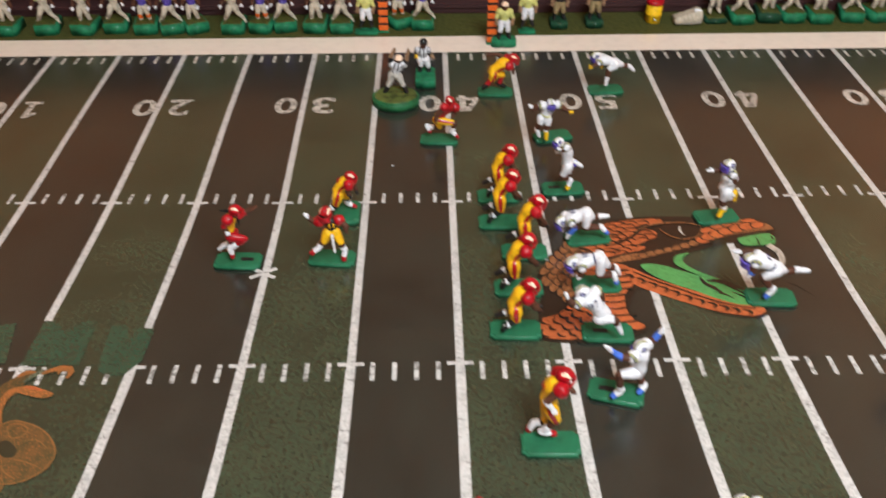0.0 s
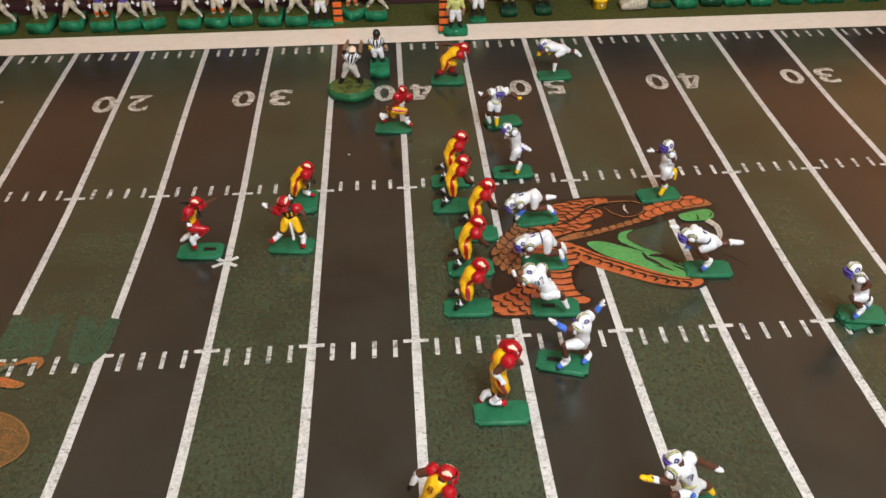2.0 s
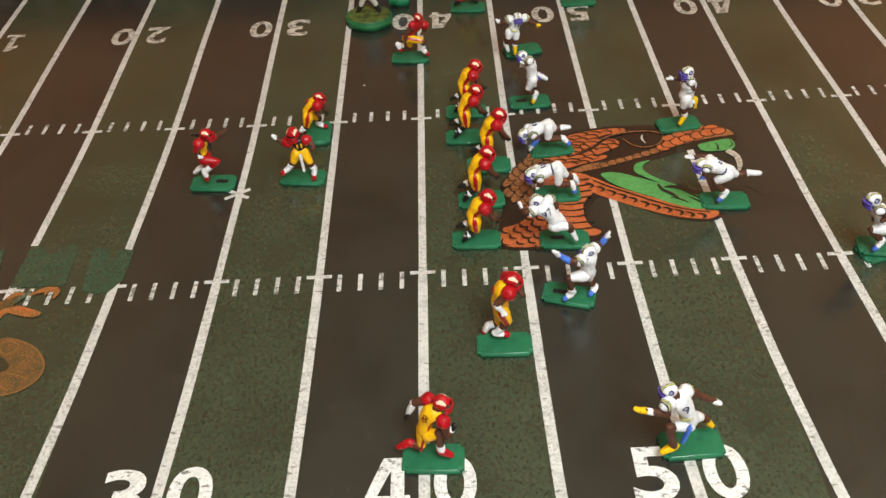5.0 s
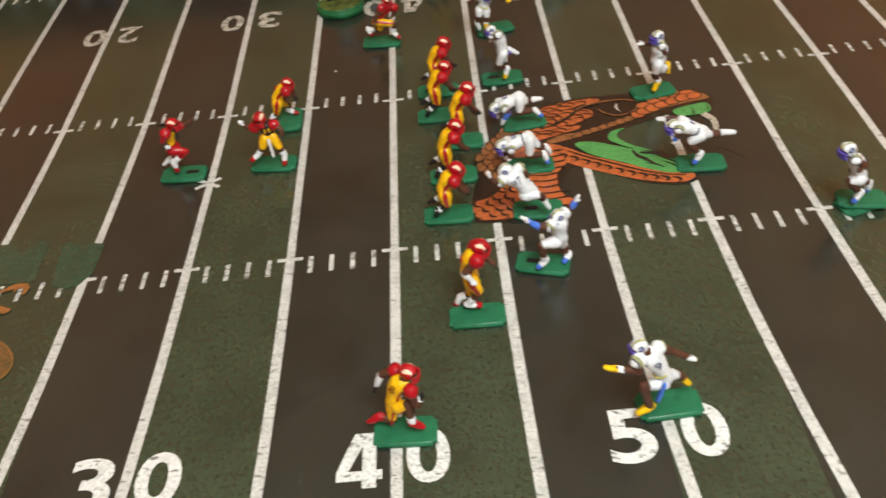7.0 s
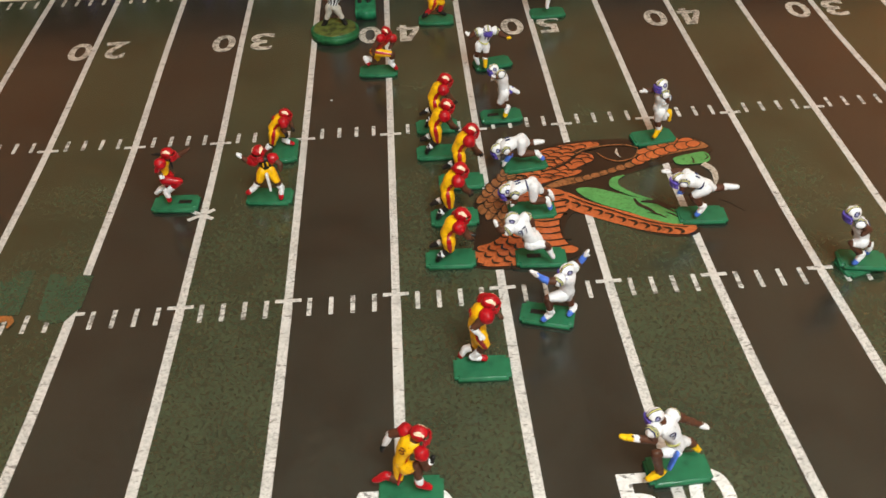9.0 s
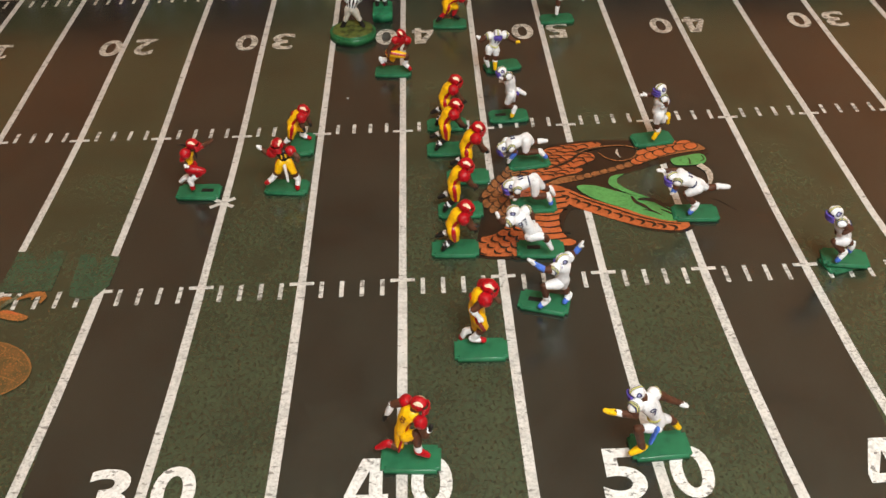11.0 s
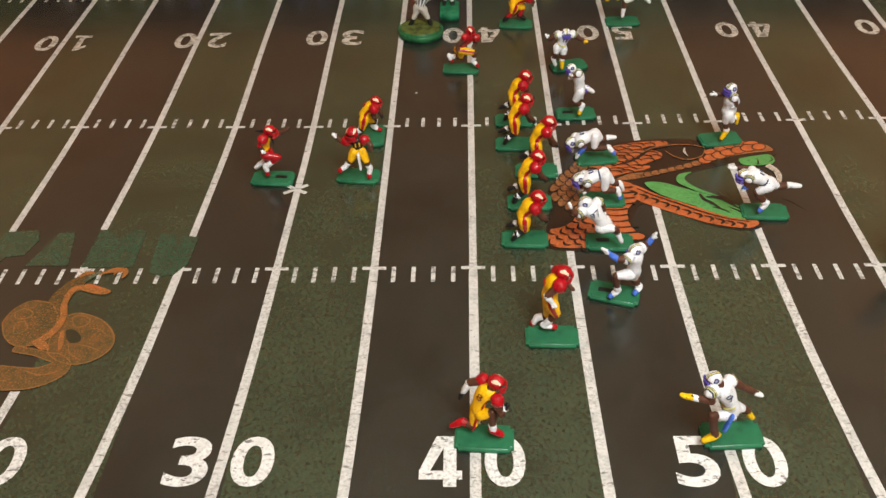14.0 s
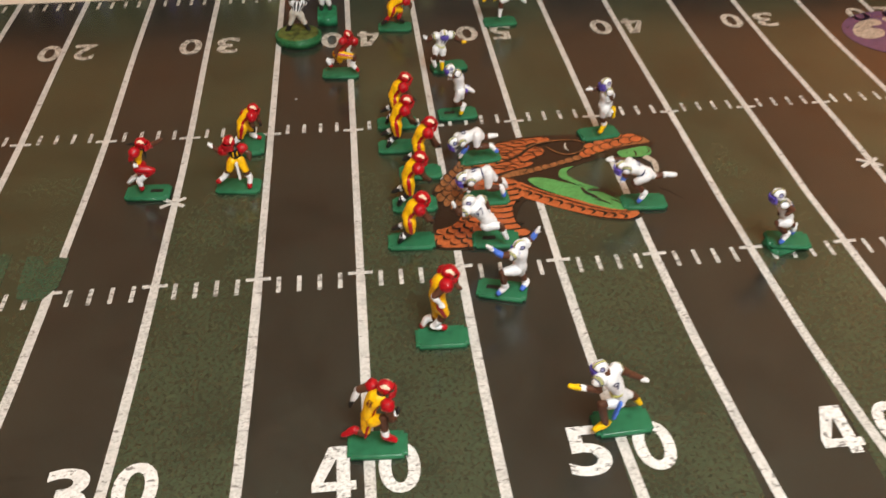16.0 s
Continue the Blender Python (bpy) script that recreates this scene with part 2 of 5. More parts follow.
def bm_part(name, bm, material, parent, label=""):
    me = bpy.data.meshes.new(name)
    bm.to_mesh(me)
    bm.free()
    me.materials.append(material)
    return part_of(name, me, parent, label)


def slab(x0, y0, z0, x1, y1, z1, bevel=0.0, segments=2):
    bm = bmesh.new()
    bmesh.ops.create_cube(bm, size=1)
    for v in bm.verts:
        v.co = Vector(((x0 + x1) / 2 + v.co.x * (x1 - x0), (y0 + y1) / 2 + v.co.y * (y1 - y0), (z0 + z1) / 2 + v.co.z * (z1 - z0)))
    if bevel:
        bmesh.ops.bevel(bm, geom=bm.edges[:], offset=bevel, segments=segments, affect="EDGES", profile=0.6)
    return bm


def smooth_loop(points, steps=5, closed=True):
    """A rounded line through a few control points."""
    n, out = len(points), []
    for i in range(n if closed else n - 1):
        p = [Vector(points[(i + k) % n] if closed else points[min(max(i + k, 0), n - 1)]) for k in (-1, 0, 1, 2)]
        for s in range(steps):
            t = s / steps
            out.append(0.5 * (2 * p[1] + (p[2] - p[0]) * t + (2 * p[0] - 5 * p[1] + 4 * p[2] - p[3]) * t * t + (3 * p[1] - p[0] - 3 * p[2] + p[3]) * t ** 3))
    if not closed:
        out.append(Vector(points[-1]))
    return out


def flat_shape(points, z, closed_steps=5):
    """Vertices and one face of a printed shape, in millimetres on the sheet."""
    loop = smooth_loop(points, closed_steps) if closed_steps else [Vector(p) for p in points]
    return [(p.x * MM, p.y * MM, z) for p in loop], [tuple(range(len(loop)))]


def stroke(points, widths, z, steps=5, rise=0.0):
    """A printed stroke through control points; widths in millimetres from its start to its end."""
    line = smooth_loop(points, steps, False)
    verts, faces = [], []
    for i, p in enumerate(line):
        d = (line[min(i + 1, len(line) - 1)] - line[max(i - 1, 0)]).normalized()
        f = i / (len(line) - 1) * (len(widths) - 1)
        k = min(int(f), len(widths) - 2)
        w = (widths[k] + (widths[k + 1] - widths[k]) * (f - k)) / 2
        h = z + rise * i
        verts += [((p.x - d.y * w) * MM, (p.y + d.x * w) * MM, h), ((p.x + d.y * w) * MM, (p.y - d.x * w) * MM, h)]
        if i:
            faces.append((2 * i - 2, 2 * i - 1, 2 * i + 1, 2 * i))
    return verts, faces


def joined(shapes):
    verts, faces = [], []
    for v, f in shapes:
        faces += [tuple(i + len(verts) for i in face) for face in f]
        verts += v
    return verts, faces


def printed(name, shapes, material, parent, label=""):
    shapes = [([(x, y, z + i * 4e-7) for x, y, z in v], f) for i, (v, f) in enumerate(shapes)]
    v, f = joined(shapes)
    return part_of(name, mesh_of(name, v, f, [material]), parent, label)


# ---- the room round the table ----
def room_slab(name, box, material, label, category="wall"):
    bm = slab(*box)
    me = bpy.data.meshes.new(name)
    bm.to_mesh(me)
    bm.free()
    me.materials.append(material)
    return tagged(new(name, me), label, category, kind="structure")


room_slab("floor", (-2.6, -2.4, -0.85, 2.8, 2.6, -0.75), M_CARPET, "brown carpeted floor of a living room", "floor")
room_slab("ceiling", (-2.7, -2.5, 1.65, 2.9, 2.7, 1.75), M_CEILING, "cream painted ceiling above the table", "ceiling")
room_slab("wall_north", (-2.6, 2.5, -0.75, 2.8, 2.6, 1.65), M_WALL, "beige painted wall beyond the table")
room_slab("wall_south", (-2.6, -2.4, -0.75, 2.8, -2.3, 1.65), M_WALL, "beige painted wall behind the viewer")
room_slab("wall_west", (-2.7, -2.4, -0.75, -2.6, 2.6, 1.65), M_WALL, "beige painted side wall of the room")
room_slab("wall_east", (2.8, -2.4, -0.75, 2.9, 2.6, 1.65), M_WALL, "beige painted side wall of the room")

table = tagged(new("game_table"), "brown wooden table under the football game board", "table")
bm_part("tabletop", slab(-0.98, -0.42, -0.06, 0.98, 0.72, -0.02, 0.004), M_WOOD, table)
for lx in (-0.9, 0.9):
    for ly in (-0.36, 0.66):
        bm_part("leg", slab(lx - 0.03, ly - 0.03, -0.75, lx + 0.03, ly + 0.03, -0.06, 0.004), M_WOOD, table)

# ---- the playing field ----
bm = slab(-0.92, -0.36, -0.02, 0.92, 0.70, 0.0)
me = bpy.data.meshes.new("playing_field")
bm.to_mesh(me)
bm.free()
me.materials.append(M_FIELD)
field = tagged(new("playing_field", me), "printed football field board with dark green and brown stripes", "game board", kind="structure")

Z1, Z2, Z3, Z4, Z5 = 0.00015, 0.0003, 0.00045, 0.0006, 0.00075
NEAR, FAR, SIDE = 0.0, 188.3, 476.5        # hash rows and far sideline, mm


def far_row(x):
    """The far hash row bows a little towards the corners of the sheet."""
    return 186.0 + 4.6 * min(1.0, max(0.0, (-x - 220) / 270)) ** 1.3 + (0.8 + 0.018 * x if x > -40 else 0.0)


def spread(x, y):
    """The sheet is stretched a little towards its near edge."""
    bow = math.exp(-((y - 170) / 130) ** 2)
    wide = 3.0 * min(1.0, max(0.0, (-x - 215) / 90)) * bow
    return x + wide + (x + 130) * 9.7e-7 * min(0.0, y) ** 2 + max(0.0, x - 70) * (0.016 * min(1.0, max(0.0, (60 - y) / 60)) + 0.014 * bow + 0.016 * min(1.0, max(0.0, (y - 300) / 150)))


def box_shape(x0, y0, x1, y1, z=Z1):
    return [(x0 * MM, y0 * MM, z), (x1 * MM, y0 * MM, z), (x1 * MM, y1 * MM, z), (x0 * MM, y1 * MM, z)], [(0, 1, 2, 3)]


def w_of(y):
    return 3.1 if y <= 0 else 2.7


hash_near = mesh_of("hash_mark", *box_shape(-1.5, -14.5, 1.5, 1.5), [M_HASH_INK])
hash_far = mesh_of("hash_mark", *box_shape(-1.5, -1.0, 1.5, 13.0), [M_HASH_INK])
hash_side = mesh_of("hash_mark", *box_shape(-1.6, -20.5, 1.6, -4.5), [M_WORN_WARM_INK])
tick = mesh_of("cross_tick", *box_shape(-8.5, -1.6, 8.5, 1.6, Z1 + 0.00005), [M_WHITE_INK])
for k in range(-10, 9):
    x = k * 70
    ys = (-322, -240, -160, -112, -80, -8, 5, 30, 46, 60, 100, 140, 188, 230, 270, 310, 350, 400, 440, SIDE + 0.004 * x)
    rows = [((spread(x, y) + o) * MM, y * MM, Z1) for y in ys for o in (-w_of(y), w_of(y))]
    hidden = ((-112, -8), (5, 46)) if x == -420 else ()     # the printed emblem interrupts this line
    pieces = [i for i in range(len(ys) - 1) if not any(lo <= ys[i] < hi for lo, hi in hidden)]
    part_of("yard_line", mesh_of("yard_line", rows, [(2 * i, 2 * i + 1, 2 * i + 3, 2 * i + 2) for i in pieces], [M_WHITE_INK]), field)
    for row in (NEAR, far_row(x)):
        part_of("cross_tick", tick, field).location = (spread(x, row) * MM, row * MM, 0)
    for j in range(1, 5):
        hx = x + 14 * j
        part_of("hash_mark", hash_near, field).location = (spread(hx, -6) * MM, 0, 0)
        part_of("hash_mark", hash_far, field).location = (spread(hx, 188) * MM, far_row(hx) * MM, 0)
        part_of("hash_mark", hash_side, field).location = (hx * MM, (SIDE + 0.004 * hx) * MM, 0)
printed("sideline_border", [flat_shape([(-900, SIDE - 3.6), (900, SIDE + 3.6), (900, SIDE + 47), (-900, SIDE + 39)], Z2, 0)], M_BORDER_INK, field, "wide cream white sideline border")
printed("sideline_apron", [box_shape(-900, SIDE + 20, 900, 690, Z1)], M_APRON, field, "olive brown felt strip behind the sideline")
printed("scratch", [stroke([(97, 78), (103, 74), (106, 70), (112, 63)], (0.5, 0.8, 0.6, 0.3), Z2)], M_BLACK_INK, field, "thin dark scratch in the print")
for sx in (-280, 280):
    printed("kick_mark", [stroke([(sx - 9, 95 + a), (sx + 9, 95 - a)], (3.4, 3.4), Z2 + (a + 6) * 1e-5, 1) for a in (-5.5, 5.5)], M_WHITE_INK, field)


def text_mesh(body, bold=0.02):
    cu = bpy.data.curves.new("digits", "FONT")
    cu.body, cu.offset, cu.resolution_u = body, bold, 5
    ob = new("digits", cu)
    bpy.context.view_layer.update()
    me = bpy.data.meshes.new_from_object(ob.evaluated_get(bpy.context.evaluated_depsgraph_get()))
    bpy.data.objects.remove(ob)
    xs, ys = [v.co.x for v in me.vertices], [v.co.y for v in me.vertices]
    for v in me.vertices:
        v.co = Vector(((v.co.x - min(xs)) / (max(xs) - min(xs)) - 0.5, (v.co.y - min(ys)) / (max(ys) - min(ys)) - 0.5, 0))
    return me


DIGITS, FAR_DIGITS = ({d: text_mesh(d, 0.022) for d in "012345"} for row in range(2))
ONE = [(-0.5, -0.5), (0.5, -0.5), (0.5, -0.35), (0.17, -0.35), (0.17, 0.5), (-0.13, 0.5), (-0.48, 0.3), (-0.48, 0.13), (-0.15, 0.28), (-0.15, -0.35), (-0.5, -0.35)]
FOUR = [(0.065, -0.5), (0.37, -0.5), (0.37, -0.36), (0.5, -0.36), (0.5, -0.19), (0.37, -0.19), (0.37, 0.5), (0.065, 0.5), (-0.11, 0.5), (-0.5, -0.19), (-0.5, -0.36), (0.065, -0.36), (-0.24, -0.19), (0.065, -0.19), (0.065, 0.26)]
FOUR_FACES = [(0, 1, 2, 5, 6, 7, 14, 13, 11), (2, 3, 4, 5), (10, 11, 13, 12, 9), (9, 12, 14, 7, 8)]
for glyphs in (DIGITS, FAR_DIGITS):
    glyphs["1"] = mesh_of("digits", [(x, y, 0) for x, y in ONE], [tuple(range(len(ONE)))], [])
    glyphs["4"] = mesh_of("digits", [(x, y, 0) for x, y in FOUR], FOUR_FACES, [])
for d in DIGITS:
    DIGITS[d].materials.append(M_NUMBER_INK)
    FAR_DIGITS[d].materials.append(M_WORN_WARM_INK)


NEAR_SET = {"50": (20.9, 24.6, 17.4, 23.6), "40": (19.6, 24.0, 16.6, 23.0), "30": (19.2, 24.6, 17.5, 24.4), "20": (19.2, 24.6, 17.5, 24.4)}


FAR_SHIFT = {-420: (4.2, 4.6), -280: (3.0, 0.2), -140: (3.0, 0.0), 0: (-1.0, -2.6), 140: (-1.0, -2.0), 280: (2.6, -0.5)}


def yard_number(x, value, turned):
    for side, d in zip((-1, 1), value):
        s = -side if turned else side
        ob = part_of("yard_number", FAR_DIGITS[d] if turned else DIGITS[d], field)
        h, y = (33.0, 359 + 0.012 * x) if turned else (34.0, -163.5)
        out, wide = (16.8, 21.8) if turned else NEAR_SET[value][:2] if side < 0 else NEAR_SET[value][2:]
        px = (x + FAR_SHIFT.get(x, (1.0, 0.0))[0 if side < 0 else 1] if turned else spread(x, y)) + s * out
        ob.matrix_basis = pose(px * MM, y * MM, Z2, 0, 0, 180 if turned else 0) @ Matrix.Diagonal((wide * MM * (1 if d != "1" else 0.8), h * MM, 1, 1))


for x, v in ((-560, "10"), (-420, "20"), (-280, "30"), (-140, "40"), (0, "50"), (140, "40"), (280, "30"), (420, "20")):
    yard_number(x, v, True)
    if -450 < x < 300:
        yard_number(x, v, False)

# ---- emblems printed on the field ----
emblem = printed("midfield_emblem", [flat_shape([(-54, 130), (-31, 143), (-18, 156), (14, 161), (47, 160), (66, 157), (91, 158), (104, 155), (111, 142), (105, 134), (76, 126), (56, 120), (35, 112), (25, 105), (26, 95), (50, 78), (68, 64), (77, 50), (66, 39), (40, 44), (8, 63), (-9, 72), (-18, 60), (-21, 44), (-12, 31), (-25, 22), (-59, 17), (-86, 21), (-85, 43), (-80, 71), (-81, 90), (-70, 108)], Z2)], M_BLACK_INK, field, "orange, black and green emblem shapes printed at midfield")


def on_emblem(name, shapes, material):
    """Each layer lies a hair above the one before it."""
    on_emblem.level += 2e-5
    shapes = [([(x, y, z + on_emblem.level + i * 1.5e-6) for x, y, z in v], f) for i, (v, f) in enumerate(shapes)]
    return printed(name, shapes, material, emblem)


on_emblem.level = 0.0


def inside(p, poly):
    hit = False
    for (x0, y0), (x1, y1) in zip(poly, poly[1:] + poly[:1]):
        if (y0 > p[1]) != (y1 > p[1]) and p[0] < (x1 - x0) * (p[1] - y0) / (y1 - y0) + x0:
            hit = not hit
    return hit


def scale_patch(name, found, material):
    """Dark rims and coloured scales that overlap like tiles, in one printed patch."""
    on_emblem.level += 2e-5
    verts, faces = joined([shape for kind, shape in found])
    part_of(name, mesh_of(name, [(x, y, z + on_emblem.level) for x, y, z in verts], faces, [M_BLACK_INK, material], [kind for kind, shape in found]), emblem)


def scales(region, step, size, turn, z, seed):
    """Rows of rounded drop shapes that fill a region."""
    rnd, out = random.Random(seed), []
    xs, ys = [p[0] for p in region], [p[1] for p in region]
    y, row = min(ys), 0
    while y < max(ys):
        x = min(xs) + (step / 2 if row % 2 else 0)
        while x < max(xs):
            c = (x + rnd.uniform(-0.8, 0.8), y + rnd.uniform(-0.6, 0.6))
            if inside(c, region):
                a = turn + rnd.uniform(-0.25, 0.25)
                r, q = size * rnd.uniform(0.85, 1.1), size * rnd.uniform(0.6, 0.72)
                for grow, kind in ((1.22, 0), (1.0, 1)):
                    ring = []
                    for k in range(12):
                        t = 2 * math.pi * k / 12
                        u, v = r * grow * math.cos(t), q * grow * math.sin(t) * (1 + 0.25 * math.cos(t))
                        ring.append((c[0] + u * math.cos(a) - v * math.sin(a), c[1] + u * math.sin(a) + v * math.cos(a)))
                    out.append((kind, flat_shape(ring, z + len(out) * 3e-6, 0)))
            x += step
        y += step * 0.74
        row += 1
    return out


def placed_scales(spots, size, turn, seed):
    """Single scales on given spots, each over the rim of the one before it."""
    rnd, out = random.Random(seed), []
    for x, y in spots:
        a, r, q = turn + rnd.uniform(-0.2, 0.2), size * rnd.uniform(0.9, 1.1), size * rnd.uniform(0.68, 0.8)
        for grow, kind in ((1.2, 0), (1.0, 1)):
            rim = [(r * grow * math.cos(t), q * grow * math.sin(t)) for t in [2 * math.pi * k / 14 for k in range(14)]]
            out.append((kind, flat_shape([(x + u * math.cos(a) - v * math.sin(a), y + u * math.sin(a) + v * math.cos(a)) for u, v in rim], Z3 + len(out) * 3e-6, 0)))
    return out


def arcs(region, step, size, turn, seed, thick=1.0):
    """Small dark arcs, thick in the middle, in staggered rows over a region."""
    rnd, out = random.Random(seed), []
    xs, ys = [p[0] for p in region], [p[1] for p in region]
    for r in range(int((max(ys) - min(ys)) / (step * 0.7)) + 1):
        for c in range(int((max(xs) - min(xs)) / step) + 2):
            p = (min(xs) + (c + 0.5 * (r % 2)) * step + rnd.uniform(-0.8, 0.8), min(ys) + r * step * 0.7 + rnd.uniform(-0.7, 0.7))
            if inside(p, region):
                a, q = turn + rnd.uniform(-0.3, 0.3), size * rnd.uniform(0.8, 1.15)
                pts = [(p[0] + q * math.cos(a + o) * (0.9 if o else 1.1), p[1] + q * math.sin(a + o) * 0.9) for o in (-1.25, -0.6, 0, 0.6, 1.25)]
                out.append(stroke(pts, [w * thick for w in (0.4, 1.5, 1.9, 1.5, 0.4)], Z5, 3))
    return out


def feather_lines(region, seed):
    """Flowing dark lines with a drooping end, in staggered rows like overlapping feathers."""
    rnd, out = random.Random(seed), []
    xs, ys = [p[0] for p in region], [p[1] for p in region]
    for r in range(int((max(ys) - min(ys)) / 4.3) + 1):
        for c in range(int((max(xs) - min(xs)) / 11) + 2):
            x, y = min(xs) + (c + 0.45 * (r % 2)) * 11 + rnd.uniform(-1.6, 1.6), min(ys) + r * 4.3 + rnd.uniform(-0.7, 0.7)
            if inside((x + 3, y), region) and inside((x + 8, y - 1), region):
                k = rnd.uniform(0.8, 1.2)
                out.append(stroke([(x - 2.5 * k, y - 1.5), (x + 2 * k, y + 0.3), (x + 6 * k, y + 0.8), (x + 9 * k, y - 0.4), (x + 10.5 * k, y - 3.2)], (0.3, 0.8, 1.2, 1.5, 0.4), Z5, 4))
    return out


PLUME = [(-54, 121), (-46, 132), (-30, 141), (-20, 152), (-4, 156), (8, 157.5), (20, 158.5), (25, 154.5), (18, 150.5), (9, 150.5), (2, 146), (8, 145), (16, 141), (16, 134), (11, 131), (6, 128), (-1, 124), (-7, 122), (4, 122), (1, 117.5), (-14, 113), (-32, 107), (-50, 106)]
on_emblem("neck_plume", [flat_shape(PLUME, Z3)], M_ORANGE_INK)
on_emblem("upper_jaw", [flat_shape([(-30, 101), (-14, 103.5), (0, 107), (23, 114.5), (39, 120.5), (54, 126.5), (64, 131), (76, 135.5), (90, 139), (104, 141), (109, 144), (102, 153), (92, 156), (77, 154), (66, 148.5), (57, 142), (47, 131), (32, 123.5), (16, 118), (0, 113.5), (-14, 111)], Z3)], M_BROWN_INK)
on_emblem("lower_jaw", [flat_shape([(-12, 96), (2, 84.5), (18, 74.5), (36, 64.5), (51, 57.5), (62, 53), (71, 51), (72, 46), (66, 42), (58, 41.5), (40, 46), (22, 54.5), (3, 65.5), (-13, 77), (-20, 92)], Z3)], M_ORANGE_INK)
on_emblem("throat_bands", [flat_shape([(-50, 104), (-30, 103), (-14, 98), (-12, 86), (-13, 77), (-18, 71), (-22, 64), (-23, 56), (-23, 48), (-20, 39), (-14, 33), (-20, 29), (-34, 34), (-45, 46), (-50, 62), (-44, 80), (-54, 92)], Z3)], M_ORANGE_INK)
NECK = [(-84, 23), (-60, 20), (-38, 23), (-40, 36), (-50, 52), (-60, 58), (-66, 50), (-74, 44), (-84, 40)]
on_emblem("neck_scales", [flat_shape(NECK, Z3, 3)], M_ORANGE_INK)
scale_patch("crown_scales", scales([(-79, 92), (-70, 107), (-54, 125), (-44, 112), (-50, 98), (-52, 80), (-48, 60), (-58, 50), (-66, 60), (-74, 76)], 8.4, 5.4, 1.2, Z3, 5), M_BROWN_INK)
scale_patch("jaw_scales", placed_scales([(1, 110.3), (7.5, 112.3), (14, 114.6), (21, 117), (28, 119.4), (35, 122), (42, 124.6)], 4.1, 0.45, 7), M_BROWN_INK)
scale_patch("snout_scales", placed_scales([(58, 141), (66, 146.5), (75, 150.5), (84, 152), (93, 152), (50, 129), (56, 133), (63, 136), (71, 139.5), (80, 143), (89, 146), (98, 147.5)], 5.9, 0.35, 8), M_ORANGE_INK)
on_emblem("tongue", [flat_shape([(-4, 97), (1, 100), (12, 98), (24, 91.5), (35, 86), (49, 79), (60, 70), (68, 62), (68, 54), (61, 52), (53, 54), (46, 57.5), (38, 62), (28, 69), (15, 76.5), (3, 86)], Z4)], M_GREEN_INK)
on_emblem("mouth_lining", [flat_shape([(36, 112.5), (26, 110), (22, 104), (22.5, 98), (29, 91.5), (37, 85.5), (52, 79), (38.5, 89), (31.5, 96), (28.5, 102), (30.5, 108)], Z4, 4), flat_shape([(77, 127), (79, 131), (92, 134.5), (103, 136), (106, 130), (103, 123), (95, 121), (80, 121.5)], Z4)], M_GREEN_INK)
on_emblem("fang", [stroke([(98, 121), (103, 112), (102, 101), (98, 92)], (6, 5.5, 4, 0.6), Z4), stroke([(37, 147), (35.6, 141), (37.4, 135)], (0.8, 2.2, 0.6), Z4)], M_FANG_INK)
on_emblem("eye_outline", [stroke([(20, 144), (24, 137), (29, 132.5), (36, 130), (44, 132), (49.5, 136), (53, 144)], (0.5, 1.2, 1.3, 1.3, 1.2, 0.8), Z4), stroke([(-1, 139), (7, 145), (17, 150), (34, 152), (45, 151), (54, 146.5)], (1.2, 1.8, 1.6, 1.3, 0.9), Z4)], M_BROWN_INK)

ink = []
for u, v in ((-14, 85), (-6.5, 80), (1, 75), (8, 70.3), (15, 65.6), (22.5, 60.6), (30, 56.4), (37.5, 52.6), (45, 49.3), (52, 46.6), (60, 44.4)):
    ink.append(stroke([(u - 3.8, v + 3.4), (u + 0.5, v + 1.6), (u + 1.6, v - 0.8), (u - 1.2, v - 3.2)], (0.6, 2.2, 2.4, 0.5), Z5, 4))
ink.append(stroke([(-11, 91), (2, 80.8), (15, 72.6), (28, 64), (40, 57), (53, 51.4), (66, 48.2)], (1.0, 1.5, 1.5, 1.4, 1.2, 0.8), Z5))
ink.append(stroke([(-27, 121.5), (-14, 126.5), (-4, 133), (4, 141), (13, 147), (24, 150)], (0.8, 2.2, 2.6, 2.4, 1.6, 0.8), Z5))
for i in range(9):                                        # throat bands
    v = 36 + i * 6.9
    ink.append(stroke([(-17 - (6 if 1 < i < 5 else 0) + i * 0.4, v + 1.6), (-32, v), (-46, v + 3)], (1.9, 1.2, 0.4), Z5))
ink += feather_lines(PLUME, 11) + arcs(NECK, 9.0, 4.6, 3.9, 12)
ink += [stroke([(36, 83), (38, 76), (43, 71), (49, 63)], (1.4, 3.2, 3.2, 0.6), Z5), stroke([(40, 79), (51, 77.5), (58, 72), (68, 66)], (1.2, 5.0, 3.4, 0.6), Z5),
        stroke([(52, 74), (58, 69), (65, 61)], (0.5, 2.0, 0.5), Z5), stroke([(42, 66.5), (49, 63.5), (54, 59)], (0.5, 1.6, 0.4), Z5),
        stroke([(55, 66), (60, 62), (64, 57)], (0.5, 1.6, 0.4), Z5), stroke([(91, 122), (92, 127), (91, 130)], (1.6, 0.9, 0.3), Z5), stroke([(103, 133), (104, 128), (100, 125)], (0.4, 1.1, 0.4), Z5)]
on_emblem("outline_strokes", ink, M_BLACK_INK)

